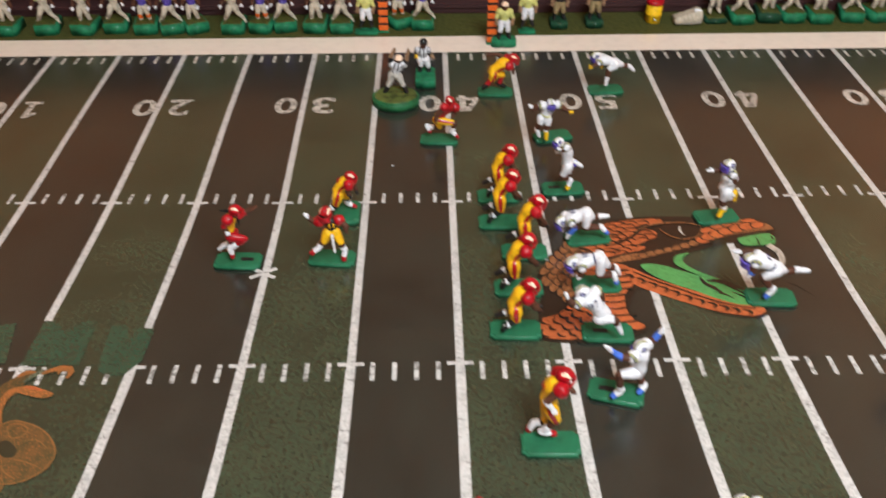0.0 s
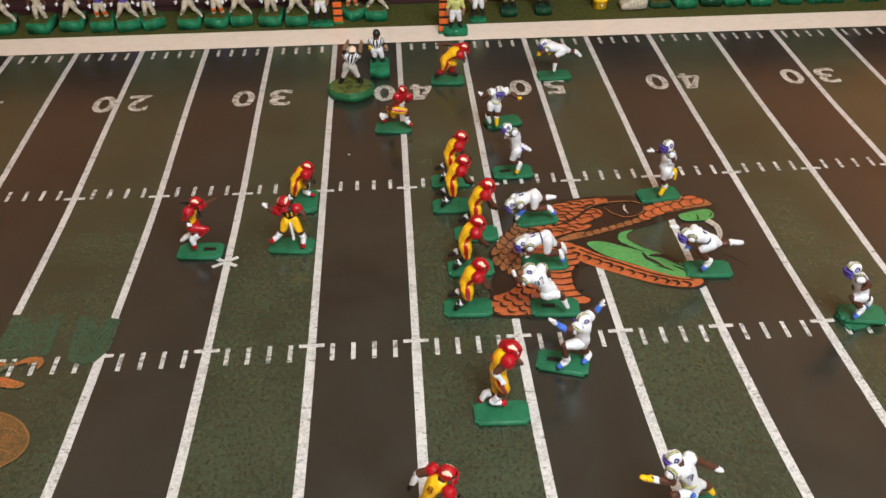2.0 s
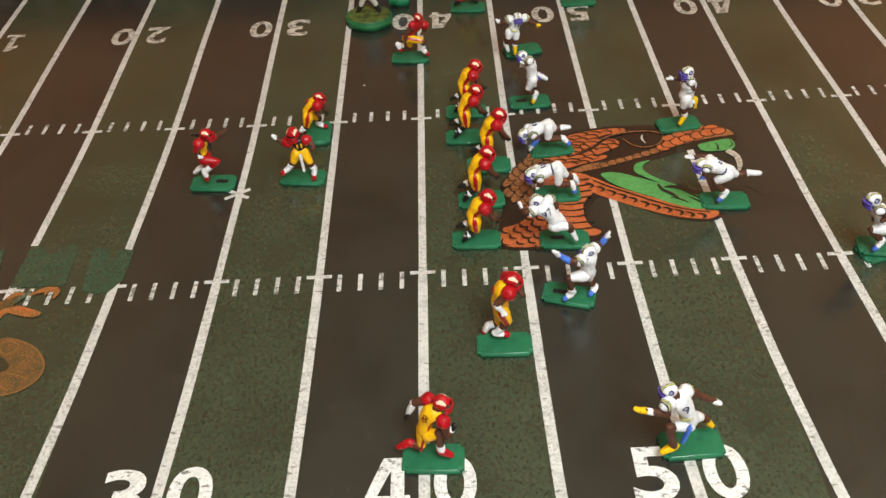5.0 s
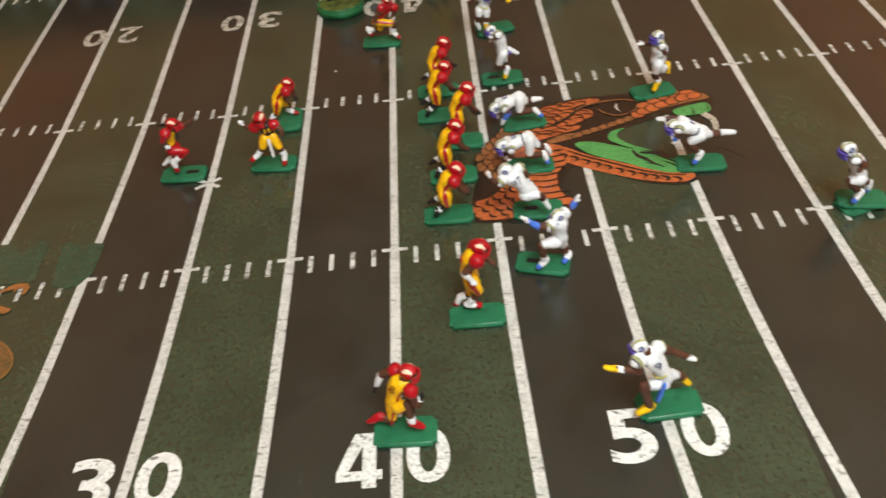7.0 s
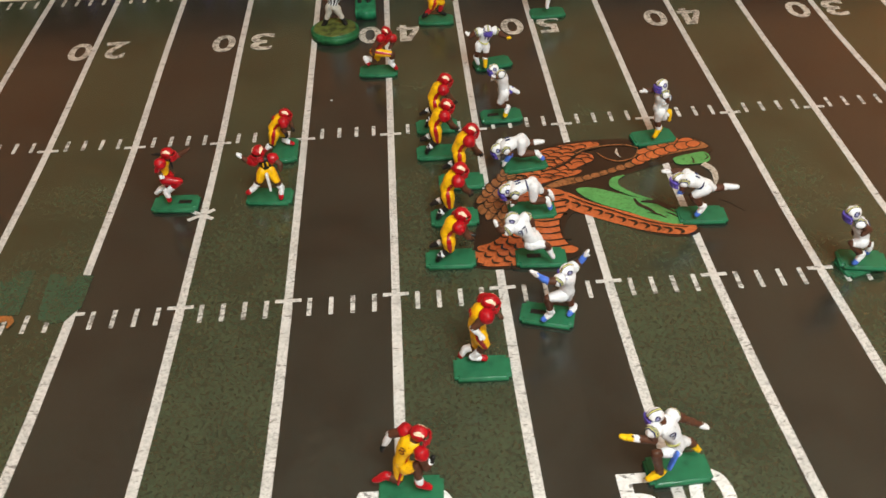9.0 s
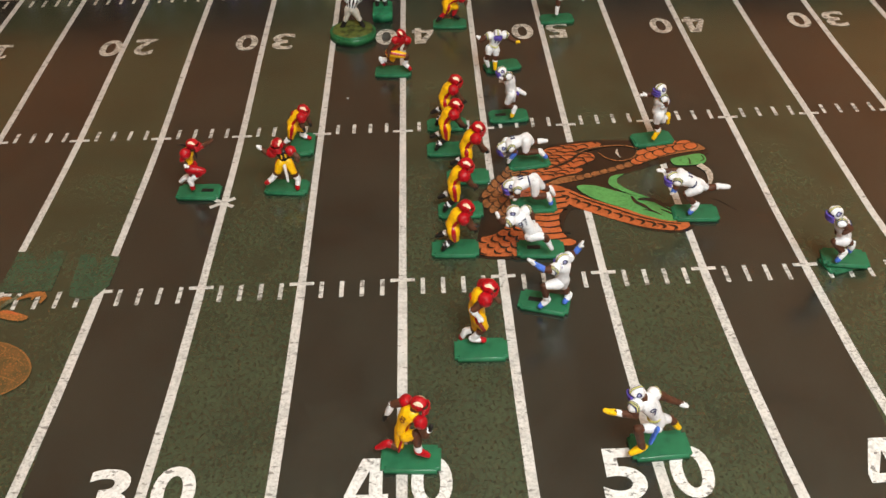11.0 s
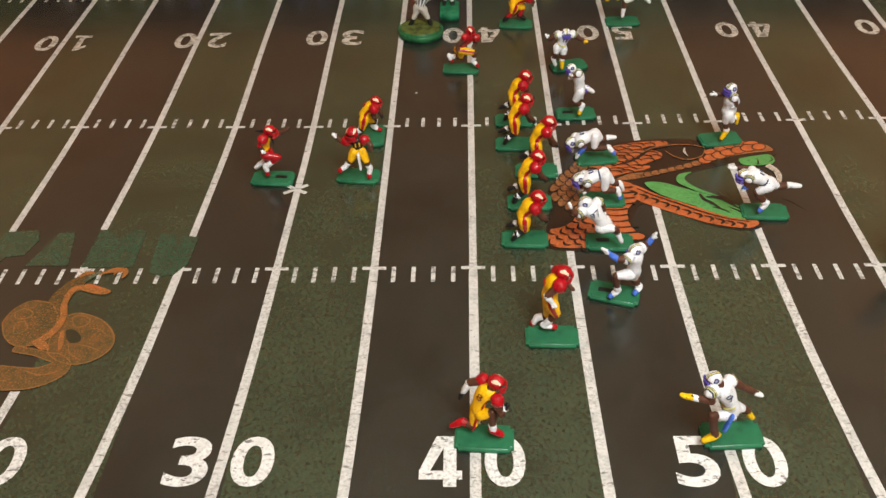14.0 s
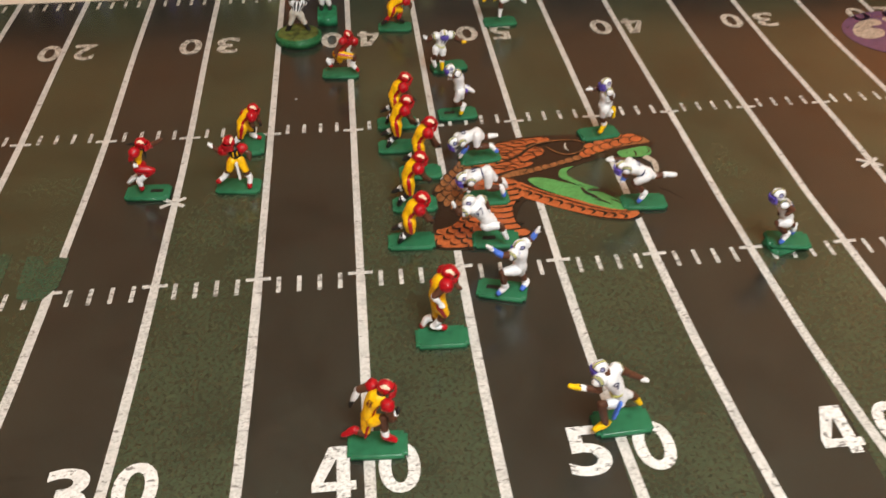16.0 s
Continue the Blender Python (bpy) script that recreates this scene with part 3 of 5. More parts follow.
COIL = [(-416, -50), (-413, -46), (-406, -44), (-394, -48), (-384, -55), (-376, -66), (-375, -76), (-380, -84), (-388, -89), (-397, -90), (-408, -86), (-416, -78), (-418, -64)]
BODY = [(-456, -53), (-454, -42), (-447, -33), (-438, -32), (-428, -36), (-420, -48), (-418, -62), (-424, -72), (-438, -74), (-449, -66)]
TAIL = [(-438, -74), (-425, -77), (-414, -80), (-405, -82), (-397, -89), (-397, -97), (-403, -104), (-413, -109), (-426, -111), (-444, -110), (-475, -102), (-475, -88), (-455, -90), (-442, -91), (-434, -92), (-425, -93), (-417, -93), (-409, -89), (-412, -87), (-425, -82), (-438, -79)]
NAPE = [(-412, -1.5), (-417, -3), (-420, -7), (-425, -12), (-429, -19), (-432, -28), (-433, -43), (-432, -57), (-433, -67), (-424, -72), (-419, -71), (-414, -57), (-414, -46), (-418, -34), (-417.5, -24), (-412, -20), (-413, -14), (-409, -7), (-408, -4)]
serpent = printed("serpent_emblem", [flat_shape(COIL, Z2), flat_shape(BODY, Z2 + 0.00002), flat_shape(TAIL, Z2 + 0.00004, 4)], M_OLIVE_INK, field, "faded orange coiled emblem printed on the field")
printed("serpent_back", [flat_shape(NAPE, Z3, 4)], M_OLIVE_INK, serpent)
printed("serpent_scales", arcs(NAPE, 2.9, 1.3, 1.8, 33, 0.40), M_SCALE_INK, serpent)
printed("serpent_eyelet", [flat_shape([(-410, -60), (-405, -59.5), (-398, -66), (-398.5, -71), (-404, -71), (-408, -66)], Z2 + 0.0001)], M_TURF_INK, serpent)


def outlined(points, width, z):
    return stroke(points + points[:1], (width * 0.7, width, width * 0.7), z, 5)


printed("serpent_rim", [
    outlined(COIL, 1.2, Z4), outlined(BODY, 1.2, Z4 + 0.00001), outlined(TAIL, 1.1, Z4 + 0.00002),
    outlined([(-451, -43), (-446, -39.5), (-439, -43), (-440, -48), (-448, -49)], 1.1, Z4 + 0.00003), outlined([(-410, -48.5), (-405, -46), (-397.5, -50), (-398, -55), (-405, -57)], 1.1, Z4 + 0.00004),
    outlined([(-447, -53), (-441, -52), (-437, -59), (-444, -63)], 1.0, Z4 + 0.00005),
    stroke([(-397, -60), (-389, -59), (-380, -66)], (0.4, 1.0, 0.4), Z4 + 0.00006), stroke([(-398, -73), (-390, -75), (-381, -79)], (0.4, 1.1, 0.4), Z4 + 0.00007),
    stroke([(-404, -73), (-400, -81), (-391, -87)], (0.4, 1.0, 0.4), Z4 + 0.00008), stroke([(-425, -95), (-413, -99), (-402, -96)], (0.4, 1.3, 0.4), Z4 + 0.00009),
    stroke([(-470, -96), (-450, -101), (-432, -104)], (1.0, 1.4, 0.4), Z4 + 0.0001)], M_RUST_INK, serpent)
printed("serpent_throat", [
    stroke([(-413, -17), (-418, -20), (-420, -26), (-420, -36), (-416.5, -47), (-417, -58), (-422, -67), (-430, -72)], (2.5, 5, 5, 4, 4.5, 5.5, 5, 2), Z5 + 0.00012, 6),
    flat_shape([(-428, -72), (-422, -69), (-415, -77), (-420, -78)], Z5 + 0.00013, 3), flat_shape([(-413, -64), (-411, -61), (-407, -74), (-409, -78)], Z5 + 0.00014, 3),
    flat_shape([(-415, -18), (-409, -15), (-401, -18), (-394, -21), (-391.5, -23), (-395, -26), (-403, -25), (-414, -21)], Z5 + 0.00015),
    stroke([(-419, -8), (-415, -4), (-409, -4)], (2.5, 3.5, 1.5), Z5 + 0.00016),
    stroke([(-405, -5.5), (-400, -2.5), (-395, -0.8), (-390, -1)], (1.5, 3.6, 5.5, 5.5), Z5 + 0.00017), stroke([(-390, 0.5), (-387, -4), (-388, -9.5)], (4.5, 4, 1.2), Z5 + 0.00018), stroke([(-394, -1), (-394.5, -6)], (3.6, 1), Z5 + 0.00019, 2)], M_SERPENT_INK, serpent)
printed("serpent_tongue", [stroke([(-413.5, -12.5), (-410, -7.5), (-404.5, -2)], (1.6, 3.6, 2.6), Z5 + 0.00022)], M_MIST_INK, serpent)
printed("serpent_mouth", [stroke([(-411, -16.6), (-405, -17.8), (-399, -20)], (0.8, 2.6, 0.8), Z5 + 0.00024)], M_ORANGE_INK, serpent)
emblem_blocks = [
    [(-489, 44), (-462, 46), (-458, 34), (-463, 17), (-477, 15), (-481, 3), (-494, 3)],
    [(-459, 5), (-447, 42), (-434, 44), (-426, 5)],
    [(-418, 3), (-417, 45), (-407, 44), (-398, 33), (-389, 45), (-379, 45), (-378, 3)],
    [(-370, 40), (-359, 40), (-354, 27), (-349, 38), (-338, 36), (-339, 6), (-347, -6), (-356, -7), (-366, -3), (-368, 8)]]
for pts in emblem_blocks:
    mid = sum(p[0] for p in pts) / len(pts)
    pts = [(mid + (x - mid) * 0.94 - 5, y) for x, y in pts]
    printed("emblem_block", [flat_shape(pts, Z2, 0)], M_BLOCK_INK, field, "dark green block shape printed beside the hash marks")

far_emblem = printed("endfield_emblem", [flat_shape([(430 + 62 * math.cos(a), 318 + 52 * math.sin(a)) for a in [k * math.pi / 8 for k in range(16)]], Z2)], M_PURPLE_INK, field, "purple oval emblem with white shapes")
printed("emblem_highlight", [flat_shape([(381, 330), (395, 346), (415, 352), (418, 340), (402, 334), (412, 326), (405, 312), (388, 308), (378, 316)], Z3), flat_shape([(424, 352), (450, 356), (476, 346), (470, 318), (440, 306), (420, 316), (430, 334)], Z3)], M_FANG_INK, far_emblem)

# ---- the backing board behind the sideline ----
stand = tagged(new("backing_board"), "dark maroon upright board behind the bench figures", "board")
bm_part("panel", slab(-0.92, 0.585, 0.0, 0.92, 0.60, 0.105, 0.002), M_STAND, stand)
for k in range(6):
    bm_part("batten", slab(-0.92, 0.5825, 0.008 + k * 0.013, 0.92, 0.585, 0.012 + k * 0.013), M_STAND, stand)

# ---- figures ----


class Shape:
    """Collects the vertices and painted faces of one moulded figure, in millimetres."""

    def __init__(self, mats):
        self.v, self.f, self.i, self.mats = [], [], [], mats

    def m(self, mat):
        if mat not in self.mats:
            self.mats.append(mat)
        return self.mats.index(mat)

    def grid(self, rings, pick):
        """Rings of vertices joined into a closed skin. pick(ring, side) names the paint of each face."""
        n, start = len(rings[0]), len(self.v)
        for r in rings:
            self.v += r
        for a in range(len(rings) - 1):
            for b in range(n):
                c = (b + 1) % n
                self.f.append((start + a * n + b, start + a * n + c, start + (a + 1) * n + c, start + (a + 1) * n + b))
                self.i.append(self.m(pick(a, b)))
        self.f += [tuple(start + b for b in reversed(range(n))), tuple(start + (len(rings) - 1) * n + b for b in range(n))]
        self.i += [self.m(pick(0, 0)), self.m(pick(len(rings) - 2, 0))]

    def limb(self, p, q, r0, r1, mat, side=None, trim=None, flat=1.0, n=18, swell=0.0):
        """A tapered round-ended limb; trim paints the faces towards the direction side."""
        p, q = Vector(p), Vector(q)
        d = q - p
        length = max(d.length, 0.01)
        d = d / length
        u = side.copy() if side is not None else Vector((0, 1, 0.01))
        u = u - d * u.dot(d)
        if u.length < 1e-3:
            u = d.orthogonal()
        u.normalize()
        w = d.cross(u)
        rings = []
        for s, r in ((-0.95, 0.31), (-0.75, 0.66), (-0.4, 0.92), (0, 1)):
            rings.append((s * r0, r * r0))
        for s, grow in ((0.18, 0.7), (0.36, 1.0), (0.58, 0.7), (0.8, 0.25)):
            rings.append((s * length, (r0 + (r1 - r0) * s) * (1 + swell * grow)))
        for s, r in ((0, 1), (0.4, 0.92), (0.75, 0.66), (0.95, 0.31)):
            rings.append((length + s * r1, r * r1))
        out = [[p + d * s + (u * math.cos(2 * math.pi * k / n) + w * math.sin(2 * math.pi * k / n) * flat) * r for k in range(n)] for s, r in rings]
        self.grid(out, lambda a, b: trim if trim and (b == 0 or b == n - 1) else mat)

    def ball(self, c, fwd, side, up, radii, pick, nu=14, nv=16, press=None):
        """An ellipsoid with its poles at the sides. pick gets the direction in its own axes."""
        c = Vector(c)
        rings, dirs = [], []
        for a in range(nu + 1):
            t = math.pi * (a + 0.03) / (nu + 0.06)
            ring, dr = [], []
            for b in range(nv):
                s = 2 * math.pi * b / nv
                e = Vector((math.sin(t) * math.cos(s), math.cos(t), math.sin(t) * math.sin(s)))
                g = press(e) if press else 1.0
                ring.append(c + fwd * e.x * radii[0] * g + side * e.y * radii[1] * g + up * e.z * radii[2] * g)
                dr.append(e)
            rings.append(ring)
            dirs.append(dr)

        def choose(a, b):
            e = dirs[a][b] + dirs[a + 1][b] + dirs[a][(b + 1) % nv] + dirs[a + 1][(b + 1) % nv]
            return pick(e.normalized())
        self.grid(rings, choose)

    def torso(self, lo, hi, side, widths, depths, pick, hunch, n=24):
        d = (hi - lo).normalized()
        side = (side - d * side.dot(d)).normalized()
        front = side.cross(d)
        rings = []
        for k, (w, h) in enumerate(zip(widths, depths)):
            s = k / (len(widths) - 1)
            c = lo + (hi - lo) * s + hunch * math.sin(math.pi * s)
            rings.append([c + side * w * math.cos(2 * math.pi * b / n) + front * h * math.sin(2 * math.pi * b / n) for b in range(n)])
        self.grid(rings, pick)
        return d, side, front

    def lettering(self, body, lo, hi, side, facing, width, height, wr, dr, mat, hunch, at=0.74):
        """Digits wrapped round the back or chest of a torso."""
        d = (hi - lo).normalized()
        side = (side - d * side.dot(d)).normalized()
        front = side.cross(d)
        start, me = len(self.v), text_mesh(body, 0.0)
        c = lo + (hi - lo) * at + hunch * math.sin(math.pi * at)
        middle = math.atan2(facing.dot(front), facing.dot(side))
        for vert in me.vertices:
            a = middle - vert.co.x * width / wr
            self.v.append(c + d * vert.co.y * height + side * math.cos(a) * (wr + 0.75) + front * math.sin(a) * (dr + 0.75))
        for poly in me.polygons:
            self.f.append(tuple(start + i for i in poly.vertices))
            self.i.append(self.m(mat))

    def mesh(self, name):
        """Folds and hand-finished unevenness are pressed into the skin."""
        out = []
        for p in self.v:
            p = Vector(p)
            out.append((p + noise.noise_vector(p * 0.42) * 0.42 + noise.noise_vector(p * 1.1) * 0.16) * MM)
        return mesh_of(name, out, self.f, self.mats, self.i, True)


def plinth(parent, length=33.0, width=18.5, height=4.0, material=None, turn=0.0, slot=0.0, turf=False, round_base=False):
    """The moulded plastic base: rounded block, hollow rim line and, on some, the oblong slot of its spring."""
    if round_base:
        bm = bmesh.new()
        bmesh.ops.create_cone(bm, cap_ends=True, segments=40, radius1=length / 2 * MM, radius2=length / 2 * MM, depth=height * MM)
        for v in bm.verts:
            v.co = Vector((v.co.x, v.co.y * width / length, v.co.z + height / 2 * MM))
        bmesh.ops.bevel(bm, geom=[e for e in bm.edges if min(v.co.z for v in e.verts) > height * 0.9 * MM], offset=1.6 * MM, segments=3, affect="EDGES")
    else:
        bm = slab(-length / 2 * MM, -width / 2 * MM, 0, length / 2 * MM, width / 2 * MM, height * MM)
        bmesh.ops.bevel(bm, geom=[e for e in bm.edges if abs(e.verts[0].co.z - e.verts[1].co.z) > 1e-4], offset=2.2 * MM, segments=4, affect="EDGES")
        bmesh.ops.bevel(bm, geom=[e for e in bm.edges if min(v.co.z for v in e.verts) > height * 0.9 * MM], offset=1.1 * MM, segments=3, affect="EDGES")
    for f in bm.faces:
        f.smooth = len(f.verts) < 5 and f.normal.z < 0.98
    base = bm_part("base", bm, material or M_BASE, parent)
    base.matrix_basis = pose(0, 0, 0, 0, 0, turn)
    if slot:
        s = slab((slot - 4.8) * MM, -2.0 * MM, (height - 1.0) * MM, (slot + 4.8) * MM, 2.0 * MM, (height + 0.25) * MM, 0.0004)
        bm_part("slot", s, M_BLACK, base, "dark oblong slot")
    if turf:                                              # mossy moulded top with an uneven edge
        rnd, ring = random.Random(int(length * 7 + turn)), []
        for k in range(20):
            a = 2 * math.pi * k / 20
            q = 0.94 if round_base else min(1 / max(abs(math.cos(a)), 1e-6), (width / length) / max(abs(math.sin(a)), 1e-6)) * 0.9
            ring.append((math.cos(a) * length / 2 * q * rnd.uniform(0.93, 1.0), math.sin(a) * length / 2 * q * rnd.uniform(0.93, 1.0) * (width / length if round_base else 1)))
        v = [(x * MM, y * MM, (height - 0.3) * MM) for x, y in ring] + [(x * 0.95 * MM, y * 0.95 * MM, (height + 0.7) * MM) for x, y in ring]
        f = [(k, (k + 1) % 20, 20 + (k + 1) % 20, 20 + k) for k in range(20)] + [tuple(range(20, 40))]
        part_of("turf_top", mesh_of("turf_top", v, f, [M_PLATE if round_base else M_MOSS]), base, "moss green textured top")
    return base


KITS = {
    "red": dict(helmet=M_RED, mask=M_RED, decal=M_CREAM, stripe=M_RED, pads=M_RED, jersey=M_YELLOW, pants=M_YELLOW, trim=M_RED, sleeve=M_SKIN, arm=M_SKIN, hand=M_SKIN, calf=M_SKIN, sock=M_WHITE, shoe=M_RED, padtrim=None),
    "white": dict(helmet=M_WHITE, mask=M_NAVY, decal=M_LILAC, bare=0.7, stripe=M_LIME, pads=M_WHITE, jersey=M_WHITE, pants=M_WHITE, trim=None, sleeve=M_SKIN, arm=M_SKIN, hand=M_WHITE, calf=M_SKIN, sock=M_WHITE, shoe=M_WHITE, padtrim=M_LIME),
    "referee": dict(helmet=M_CREAM, mask=None, decal=M_WHITE, stripe=M_WHITE, pads=M_GREY, jersey=M_GREY, pants=M_GREY, trim=None, sleeve=M_BLACK, arm=M_TAN, hand=M_TAN, calf=M_GREY, sock=M_BLACK, shoe=M_BLACK, padtrim=None),
}
JOINTS = "hd sa sb pl ka aa ta kb ab tb ea ha eb hb".split()


def figure_mesh(kit, pose_mm, face, number=None, number_side=None, bars=None, cloth_strip=None, stripes=False, braid=False):
    k = kit
    J = dict(zip(JOINTS, [Vector(p) for p in pose_mm]))
    s = Shape([])
    J["hd"] = J["hd"].lerp((J["sa"] + J["sb"]) / 2, 0.10)
    chest = (J["sa"] + J["sb"]) / 2
    side = (J["sb"] - J["sa"]).normalized()
    face = Vector(face).normalized()
    # torso from the hips to the collar
    lo, hi = J["pl"].copy(), chest.copy()
    spine = (hi - lo).normalized()
    hip_side = side - spine * side.dot(spine)
    hip_side.normalize()
    widths = (3.0, 4.9, 5.2, 4.9, 5.0, 5.7, 6.7, 7.2, 6.6, 3.6)
    depths = (3.0, 4.9, 5.3, 4.9, 4.9, 5.2, 5.6, 5.5, 4.6, 2.6)
    hunch = Vector((-face.x, -face.y, 0.3)) * (2.2 if k["trim"] else 0.9)
    slim = k["slim"] if "slim" in k else 0.89 if k["padtrim"] else 1.02
    widths, depths = [w * slim for w in widths], [w * slim for w in depths]
    lo2, hi2 = lo - spine * 3.4, hi + spine * 2.6

    def jersey(a, b):
        if a < 3:
            return k["trim"] if k["trim"] and b in (11, 12) and a else k["pants"]
        if stripes:
            return M_BLACK if b % 2 else M_WHITE
        if k["trim"] and b in (11, 12) and a < 7:
            return k["trim"]
        return k["jersey"]
    s.torso(lo2, hi2, hip_side, widths, depths, jersey, hunch)
    if "belt" in k:                                      # thin yellow belt
        b0, b1 = lo2.lerp(hi2, 0.31), lo2.lerp(hi2, 0.36)
        s.torso(b0, b1, hip_side, (5.05 * slim, 5.05 * slim), (5.15 * slim, 5.15 * slim), lambda a, b: k["belt"], hunch * 0)
    if number:
        s.lettering(number, lo2, hi2, hip_side, Vector(number_side), 6.6 if len(number) > 1 else 3.4, 5.4 if k["padtrim"] else 4.8, 6.4 * slim, 6.2 * slim, M_NUMBER if k["padtrim"] else M_MAROON, hunch)
    if bars:
        front = hip_side.cross(spine)
        sg = 1 if front.dot(Vector(bars)) > 0 else -1
        for o in (-1.5, 1.5):
            c = lo2 + (hi2 - lo2) * 0.66 + hip_side * o + front * sg * 5.6 * slim + hunch * 0.87
            s.limb(c - spine * 1.5, c + spine * 1.5, 0.55, 0.55, k["bars"] if "bars" in k else k["trim"] or M_NUMBER, n=6)
    # shoulder pads
    for key, out in (("sa", -1), ("sb", 1)):
        d = (side * out + Vector((0, 0, -0.25))).normalized()
        fw = spine.cross(d).normalized()
        up = d.cross(fw)

        def pad(e, low=0.0 if out < 0 else -0.22):
            e = Vector((e.x, e.y - low, e.z))
            if k["padtrim"] and (0.28 < e.y < 0.38 or 0.52 < e.y < 0.62):
                return k["padtrim"]
            if k["padtrim"] and 0.18 < e.y < 0.72:
                return M_NUMBER
            if stripes:
                return M_BLACK if int(e.y * 6) % 2 else M_WHITE
            return k["pads"]
        s.ball(J[key] if k["trim"] else J[key].lerp(chest, 0.14), fw, d, up, [r * min(1.0, slim + 0.06) for r in (4.6, 5.0, 4.6)] if k["trim"] else (4.0, 4.4, 3.8), pad, 30, 18)
    # neck and helmet
    s.limb(chest, J["hd"], 3.0, 2.6, M_SKIN)
    head = k["head"] if "head" in k else 1.0
    hs = Vector((0, 0, 1)).cross(face).normalized()
    hu = face.cross(hs)

    def helmet(e):
        if k["mask"] is None:
            return k["helmet"] if e.z > 0.2 else M_SKIN
        if e.x > 0.60 and e.z < 0.22:
            return k["mask"] if k["padtrim"] else M_SKIN
        if k["helmet"] is M_RED:
            if (abs(e.y) - 0.70) ** 2 / 0.032 + (e.x - 0.02) ** 2 / 0.30 < 1 and e.z > 0.0:
                return k["decal"]
            return k["helmet"]
        if abs(e.y) < 0.17 and e.z > -0.5:
            return k["stripe"] if abs(e.y) < 0.11 else M_NUMBER
        ear = e.dot(Vector((0.05, math.copysign(0.92, e.y), 0.30)).normalized())
        if ear > 0.925:
            return k["decal"] if ear > 0.985 else M_NUMBER
        return k["helmet"]

    def shell(e):
        """The open front stands back; the nape and jaw come down."""
        if k["mask"] is None:
            return 1.0
        if e.x > 0.60 and e.z < 0.22:
            return 0.80
        return 1.06 if e.z < -0.3 and e.x < 0.3 else 1.0
    s.ball(J["hd"], face * head, hs * head, hu * head, ((5.3, 4.5, 4.6) if k["trim"] else (5.0, 4.2, 4.6)) if k["mask"] else (4.1, 3.9, 4.5), helmet, 30, 34, shell)
    if k["padtrim"] and k["mask"]:
        s.ball(J["hd"] + (face * 3.4 - hu * 2.2) * head, face * head, hs * head, hu * head, (1.7, 2.8, 2.0), lambda e: k["mask"], 10, 12)
    if k["mask"]:
        reach = (5.9 if k["trim"] else 5.3) * head
        for z in (-0.6, -2.4, -4.2):                     # face guard bars
            arc = [J["hd"] + face * (3.0 * head + (reach - 3.0 * head) * math.cos(t)) + hs * 4.3 * head * math.sin(t) + hu * z * head for t in (-1.35, -0.9, -0.45, 0, 0.45, 0.9, 1.35)]
            for a, b in zip(arc, arc[1:]):
                s.limb(a, b, 0.62, 0.62, k["mask"], n=6)
        for y in (-1.9, 1.9):
            s.limb(J["hd"] + face * (reach - 0.5) + hs * y - hu * 0.4, J["hd"] + face * (reach - 0.5) + hs * y - hu * 4.4, 0.55, 0.55, k["mask"], n=6)
    else:                                                # cap peak
        s.limb(J["hd"] + face * 3.4 + hu * 1.2 - hs * 2, J["hd"] + face * 3.4 + hu * 1.2 + hs * 2, 1.6, 1.6, k["helmet"], flat=0.5)
    # legs
    for n, out in (("a", -1), ("b", 1)):
        hip = lo + hip_side * out * 2.7 - spine * 0.8
        knee, ank, toe = J["k" + n], J["a" + n], J["t" + n]
        hem = hip.lerp(knee, 0.86 if k["padtrim"] else 0.94)
        thin = slim if "slim" in k else 1.0
        s.limb(hip, hem, (4.7 if k["trim"] else 4.0) * thin, (3.2 if k["trim"] else 2.8) * thin, k["pants"], hip_side * out, k["trim"], swell=0.08)
        sock = k["sock" + n] if "sock" + n in k else k["sock"]
        mid = knee.lerp(ank, k["bare"] if "bare" in k else 0.55)
        s.limb(hem, knee, 2.6, 2.5, k["calf"])
        s.limb(knee, mid, 2.5, 2.1, k["calf"], swell=0.14)
        s.limb(mid, ank, 2.4, 2.2, sock)
        if (toe - ank).length > 5:
            toe = ank + (toe - ank).normalized() * min((toe - ank).length, 6.5)
        shoe = k["shoe" + n] if "shoe" + n in k else k["shoe"]
        s.limb(ank, toe, 2.4, 1.9, shoe, flat=0.85, swell=0.06)
        s.limb(ank - (toe - ank).normalized() * 1.2, ank, 1.9, 2.2, shoe)          # heel
        if "toe" in k or "toe" + n in k:
            s.limb(ank.lerp(toe, 0.72), toe, 2.2, 2.0, k["toe"] if "toe" in k else k["toe" + n], flat=0.88)
    # arms
    for n in "ab":
        sh, elb, hand = J["s" + n], J["e" + n], J["h" + n]
        s.limb(sh, elb, 2.6, 2.0, k["sleeve"], swell=0.1)
        s.limb(elb, elb.lerp(hand, 0.75), 2.0, 1.5, k["arm" + n] if "arm" + n in k else k["arm"], swell=0.12)
        grip = elb.lerp(hand, 0.72)
        palm = k["hand" + n] if "hand" + n in k else k["hand"]
        if "wrist" + n in k:
            s.limb(elb.lerp(hand, 0.52), elb.lerp(hand, 0.66), 1.9, 1.8, k["wrist" + n])
        s.limb(grip, hand + (hand - grip) * 0.15, 2.0, 1.6, palm, flat=0.72)
        away = (hand - grip).cross(face)
        if away.length > 1e-3:                            # thumb
            away.normalize()
            s.limb(grip + away * 1.0, grip + (hand - grip) * 0.7 + away * 2.2, 0.75, 0.6, palm, n=8)
    if cloth_strip:
        p, q, mat, wide = cloth_strip
        s.limb(p, q, wide, wide * 0.95, mat, flat=0.45)
